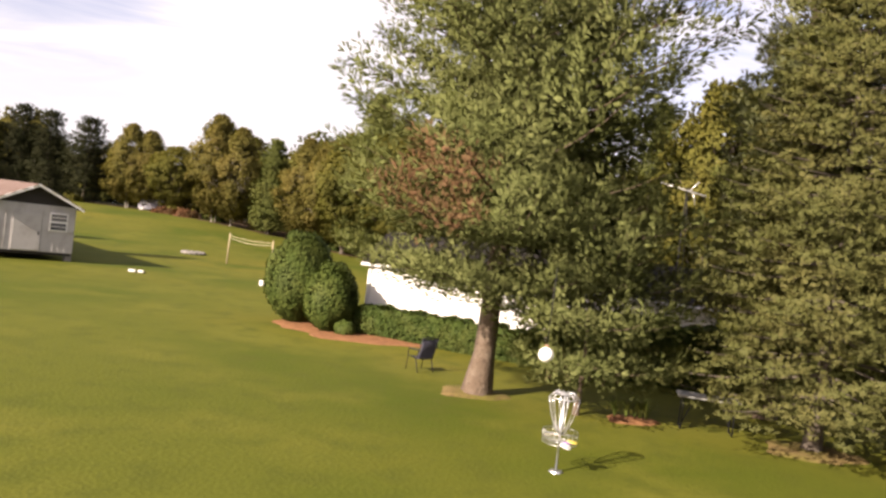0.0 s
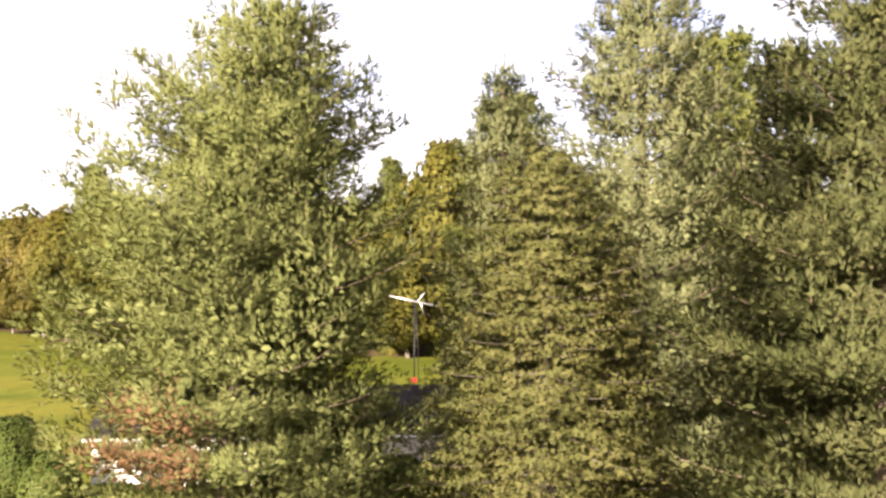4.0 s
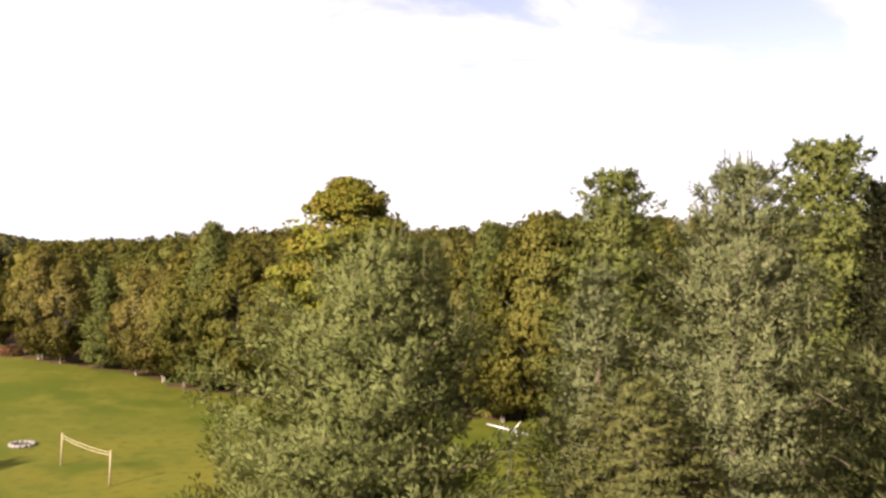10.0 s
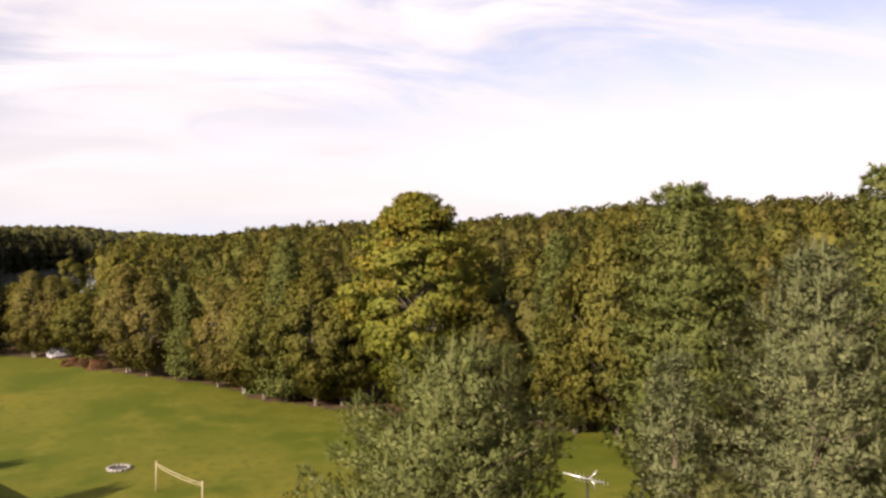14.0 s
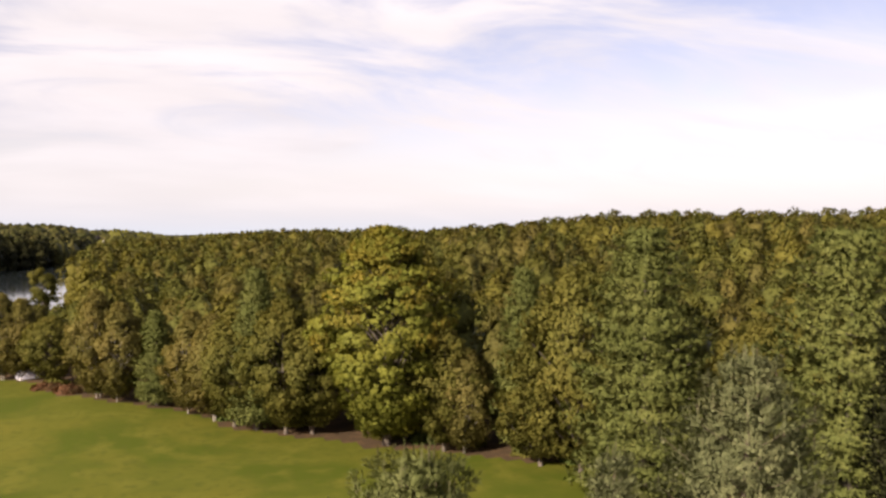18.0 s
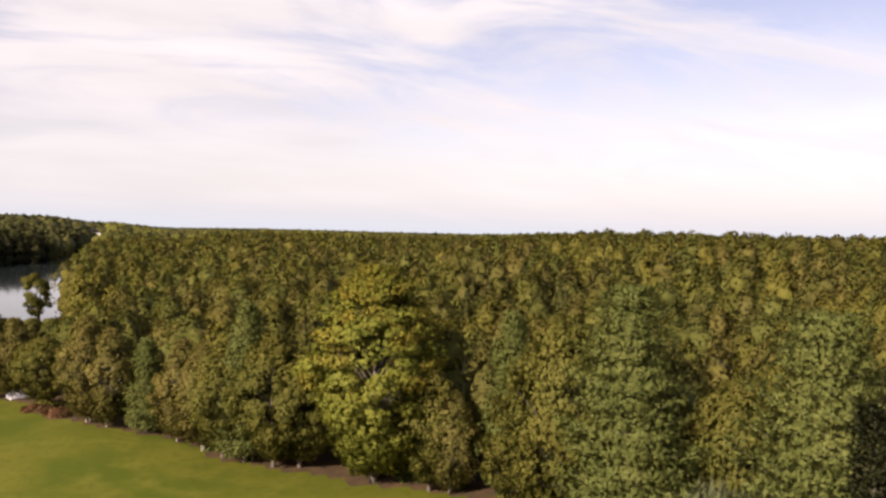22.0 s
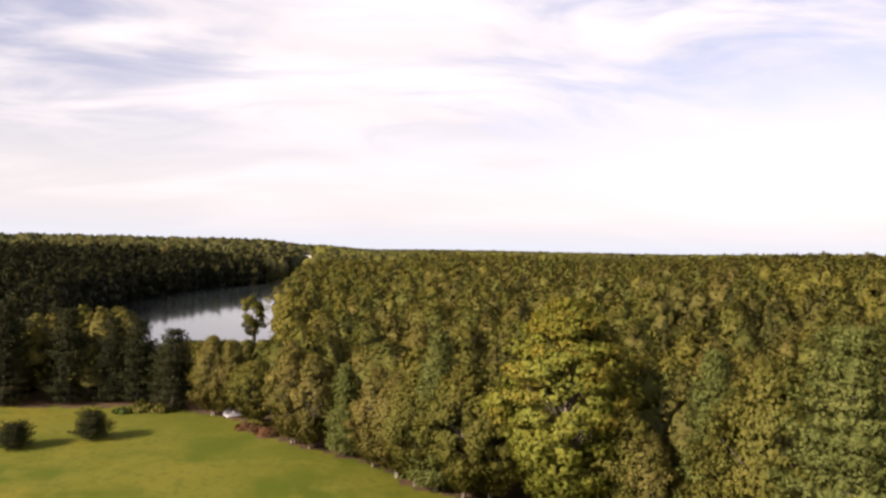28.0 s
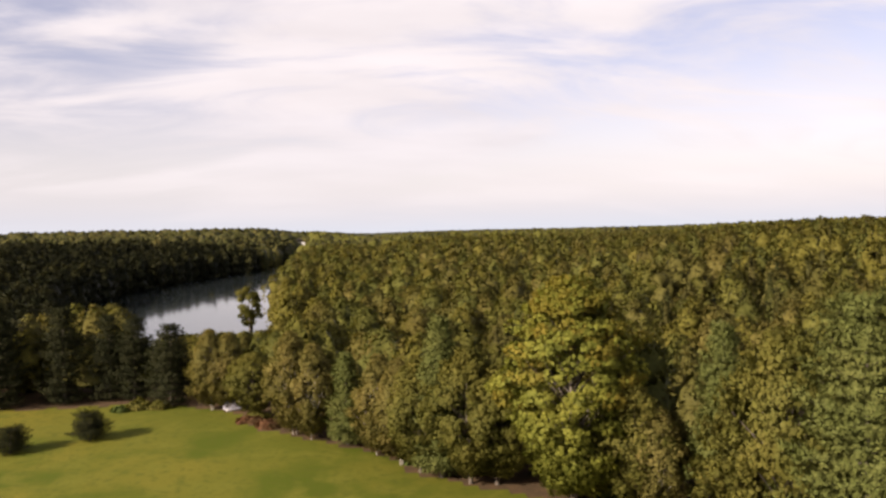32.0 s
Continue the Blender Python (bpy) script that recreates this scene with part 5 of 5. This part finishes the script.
net_pole(P2, 2.2, "bleached wooden net post nearer the house")
net = thing("volleyball_net", (*P1, height(*P1)), "slack pale cords strung between the net posts", "net")
D = Vector((P2[0] - P1[0], P2[1] - P1[1], height(*P2) - height(*P1)))
for z, s in ((2.08, 0.10), (1.93, 0.16)):
    rods("cord", [([tuple(D * k + Vector((0, 0, z - s * 4 * k * (1 - k)))) for k in np.linspace(0, 1, 12)], 0.012)], CORD, net, sides=5)

fire = thing("fire_pit", (-7.4, 66.0, height(-7.4, 66.0)), "ring of grey field stones round ashes in the grass", "fire pit")
rs = random.Random(8)
for i in range(14):
    t = 2 * math.pi * i / 14
    bm = bmesh.new()
    bmesh.ops.create_icosphere(bm, subdivisions=2, radius=0.22)
    for v in bm.verts:
        v.co = Vector((v.co.x * 1.2, v.co.y * 0.9, v.co.z * 0.8)) * (1 + 0.25 * noise.noise(v.co * 5 + Vector((i, 0, 0))))
    st = part("stone", mesh_of("stone", bm, True), fire, "", [STONE])
    st.location = (0.82 * math.cos(t), 0.82 * math.sin(t), 0.08)
    st.scale = (0.85, 0.85, 0.8)
    st.rotation_euler = (0, 0, t + 1.57)
bm = bmesh.new()
bmesh.ops.create_cone(bm, cap_ends=True, segments=20, radius1=0.8, radius2=0.55, depth=0.08, matrix=Matrix.Translation((0, 0, 0.04)))
part("ash", mesh_of("ash", bm), fire, "grey ash and charred wood", [ASH])

for x, y, w, label in ((-8.75, 45.3, 0.34, "low white stake base lying in the grass"), (-8.3, 45.3, 0.28, "small white game marker in the grass"), (-1.95, 44.6, 0.22, "short white peg standing in the grass")):
    ob = thing("game_marker", (x, y, height(x, y)), label, "marker", "game markers")
    tallm = 0.30 if w < 0.25 else 0.13
    boxes("block", [((0, 0, tallm / 2), (w, w * 0.7, tallm))], TRIM, ob, "", 0.02)
    boxes("foot", [((w * 0.6, 0, 0.03), (w * 0.7, w * 0.6, 0.06))], BLACK, ob, "", 0.01)


def covered_boat(at, turn):
    ob = thing("covered_boat", (*at, height(*at)), "small boat under a grey tarp beneath the birches", "boat", turn=turn)
    bm = bmesh.new()
    rows = []
    for i in range(13):
        k = i / 12
        half = 1.0 * (1 - abs(2 * k - 1) ** 3) + 0.08
        rows.append([bm.verts.new((-2.4 + 4.8 * k, half * math.cos(t), 0.25 + (1.15 + 0.3 * math.sin(k * 3.14)) * math.sin(t) + 0.06 * noise.noise((k * 6, t * 3, 0)))) for t in np.linspace(0, math.pi, 9)])
    for a, b in zip(rows, rows[1:]):
        for j in range(8):
            bm.faces.new((a[j], a[j + 1], b[j + 1], b[j]))
    bm.faces.new(rows[0]); bm.faces.new(rows[-1][::-1])
    bmesh.ops.recalc_face_normals(bm, faces=bm.faces)
    part("tarp", mesh_of("tarp", bm, True), ob, "sagging grey-blue tarp, darkened for the birches' shade", [TARP])
    boxes("hull", [((0, 0, 0.18), (4.2, 1.5, 0.34))], GREY_BOARD, ob, "weathered white hull", 0.08)


covered_boat((-17.4, 118.7), 25)


def scrub(at, size, mat, label, seed, count=1500, leaf_size=0.3):
    ob = thing("scrub_bush", (*at, height(*at) - 0.05), label, "bush", "scrub along the wood's edge")
    stems = []
    rng = R(seed)
    for i in range(8):
        t = rng.uniform(0, 6.28)
        stems.append((np.array([(0, 0, 0), (math.cos(t) * size[0] * 0.3, math.sin(t) * size[1] * 0.3, size[2] * 0.5), (math.cos(t) * size[0] * 0.6, math.sin(t) * size[1] * 0.6, size[2] * 0.85)]), np.array([0.03, 0.02, 0.008])))
    V, F = tubes(stems, 5)
    part("stems", raw_mesh("stems", V, F), ob, "", [BARK_GREY])

    def inside(rng, n):
        d = rng.normal(0, 1, (n, 3)); d[:, 2] = np.abs(d[:, 2])
        d /= np.linalg.norm(d, axis=1, keepdims=True)
        lump = 1 + 0.25 * np.sin(d[:, 0] * 6 + seed) * np.sin(d[:, 1] * 5 + seed)
        return d * lump[:, None] * rng.uniform(0.5, 1.0, (n, 1)) * np.array(size), d + rng.normal(0, 0.4, (n, 3))
    part("foliage", bushy("scrub", rng, mat, inside, count, leaf_size), ob)


scrub((-14.9, 109.9), (2.0, 1.1, 0.8), RUSSET, "low russet-leaved scrub at the field's edge", 81)
scrub((-12.2, 106.7), (1.6, 1.2, 1.0), RUSSET, "russet-leaved scrub by the birches", 82)
scrub((-32.2, 121.8), (1.8, 1.4, 1.6), BROAD, "green scrub at the field's corner", 83)
scrub((-29.3, 121.3), (1.6, 1.2, 1.2), BROAD, "green scrub under the trees", 84)
scrub((-34.7, 120.5), (1.3, 1.0, 0.8), HEDGE, "low dark scrub at the field's edge", 85)
for i, (ex, ey) in enumerate(((-15.1, 110.2), (-9.5, 105.6), (-3.7, 102), (2.4, 98.2), (5.1, 90.7), (12.2, 87.2), (20.8, 79), (23.9, 76), (28.2, 73.1), (32.2, 67.6), (35.4, 63.5))):
    scrub((ex + 0.9, ey + 1.3), (1.7, 1.3, 1.1 + 0.5 * (i % 3)), (BROAD, HEDGE, MAPLE)[i % 3], "leafy undergrowth along the wood's edge", 90 + i, 900)

# The first tree's dark needles stand in for the shed's shadow on it.
for x, y, w, k, label in ((-16.0, 55.5, 0.75, 1.15, "pointed evergreen beside the shed, coloured dark for the shed's shadow"), (-21.3, 66.3, 0.66, 0.80, "dark evergreen behind the shed"), (-27.6, 64.5, 0.60, 0.76, "dark evergreen at the shed's far corner")):
    plant("evergreen_tree", young_pine, (x, y), label, scale=(w, w, k), turn=x * 40, group="evergreens round the shed")

# across the water
isle = broadleaf("isle_tree", R(29), 11.8, 3.2, 1.2, BROAD, BARK_GREY, 44, 60, 0.48, 0.27, 0.35, -0.25, stems=2)
plant("lakeside_tree", isle, (-27.5, 220.0, LAKE_Z - 0.1), "rounded tree on forked stems standing by the water", scale=(0.95, 0.95, 0.97))


def far_house(at, turn, w, label):
    z = height(*at)
    ob = thing("far_house", (*at, z), label, "house", "far houses", turn=turn)
    boxes("wall", [((0, 0, 3), (w, w * 0.7, 6))], WHITE_SIDING, ob, "", 0.05)
    prism("roof", [(-w / 2 - 0.6, 6), (w / 2 + 0.6, 6), (0, 6 + w * 0.4)], -w * 0.38, w * 0.38, ROOF_DARK, ob)
    for s in (-1, 0, 1):
        boxes("window", [((s * w * 0.28, -w * 0.35 - 0.03, 3.6), (1.4, 0.08, 1.8))], GLASS_DARK, ob, "", 0)


far_house((FARM[0], FARM[1]), 10, 13, "white farmhouse on the far hillside")
far_house((FARM[0] + 22, FARM[1] + 8), -15, 8, "small white barn on the far hillside")
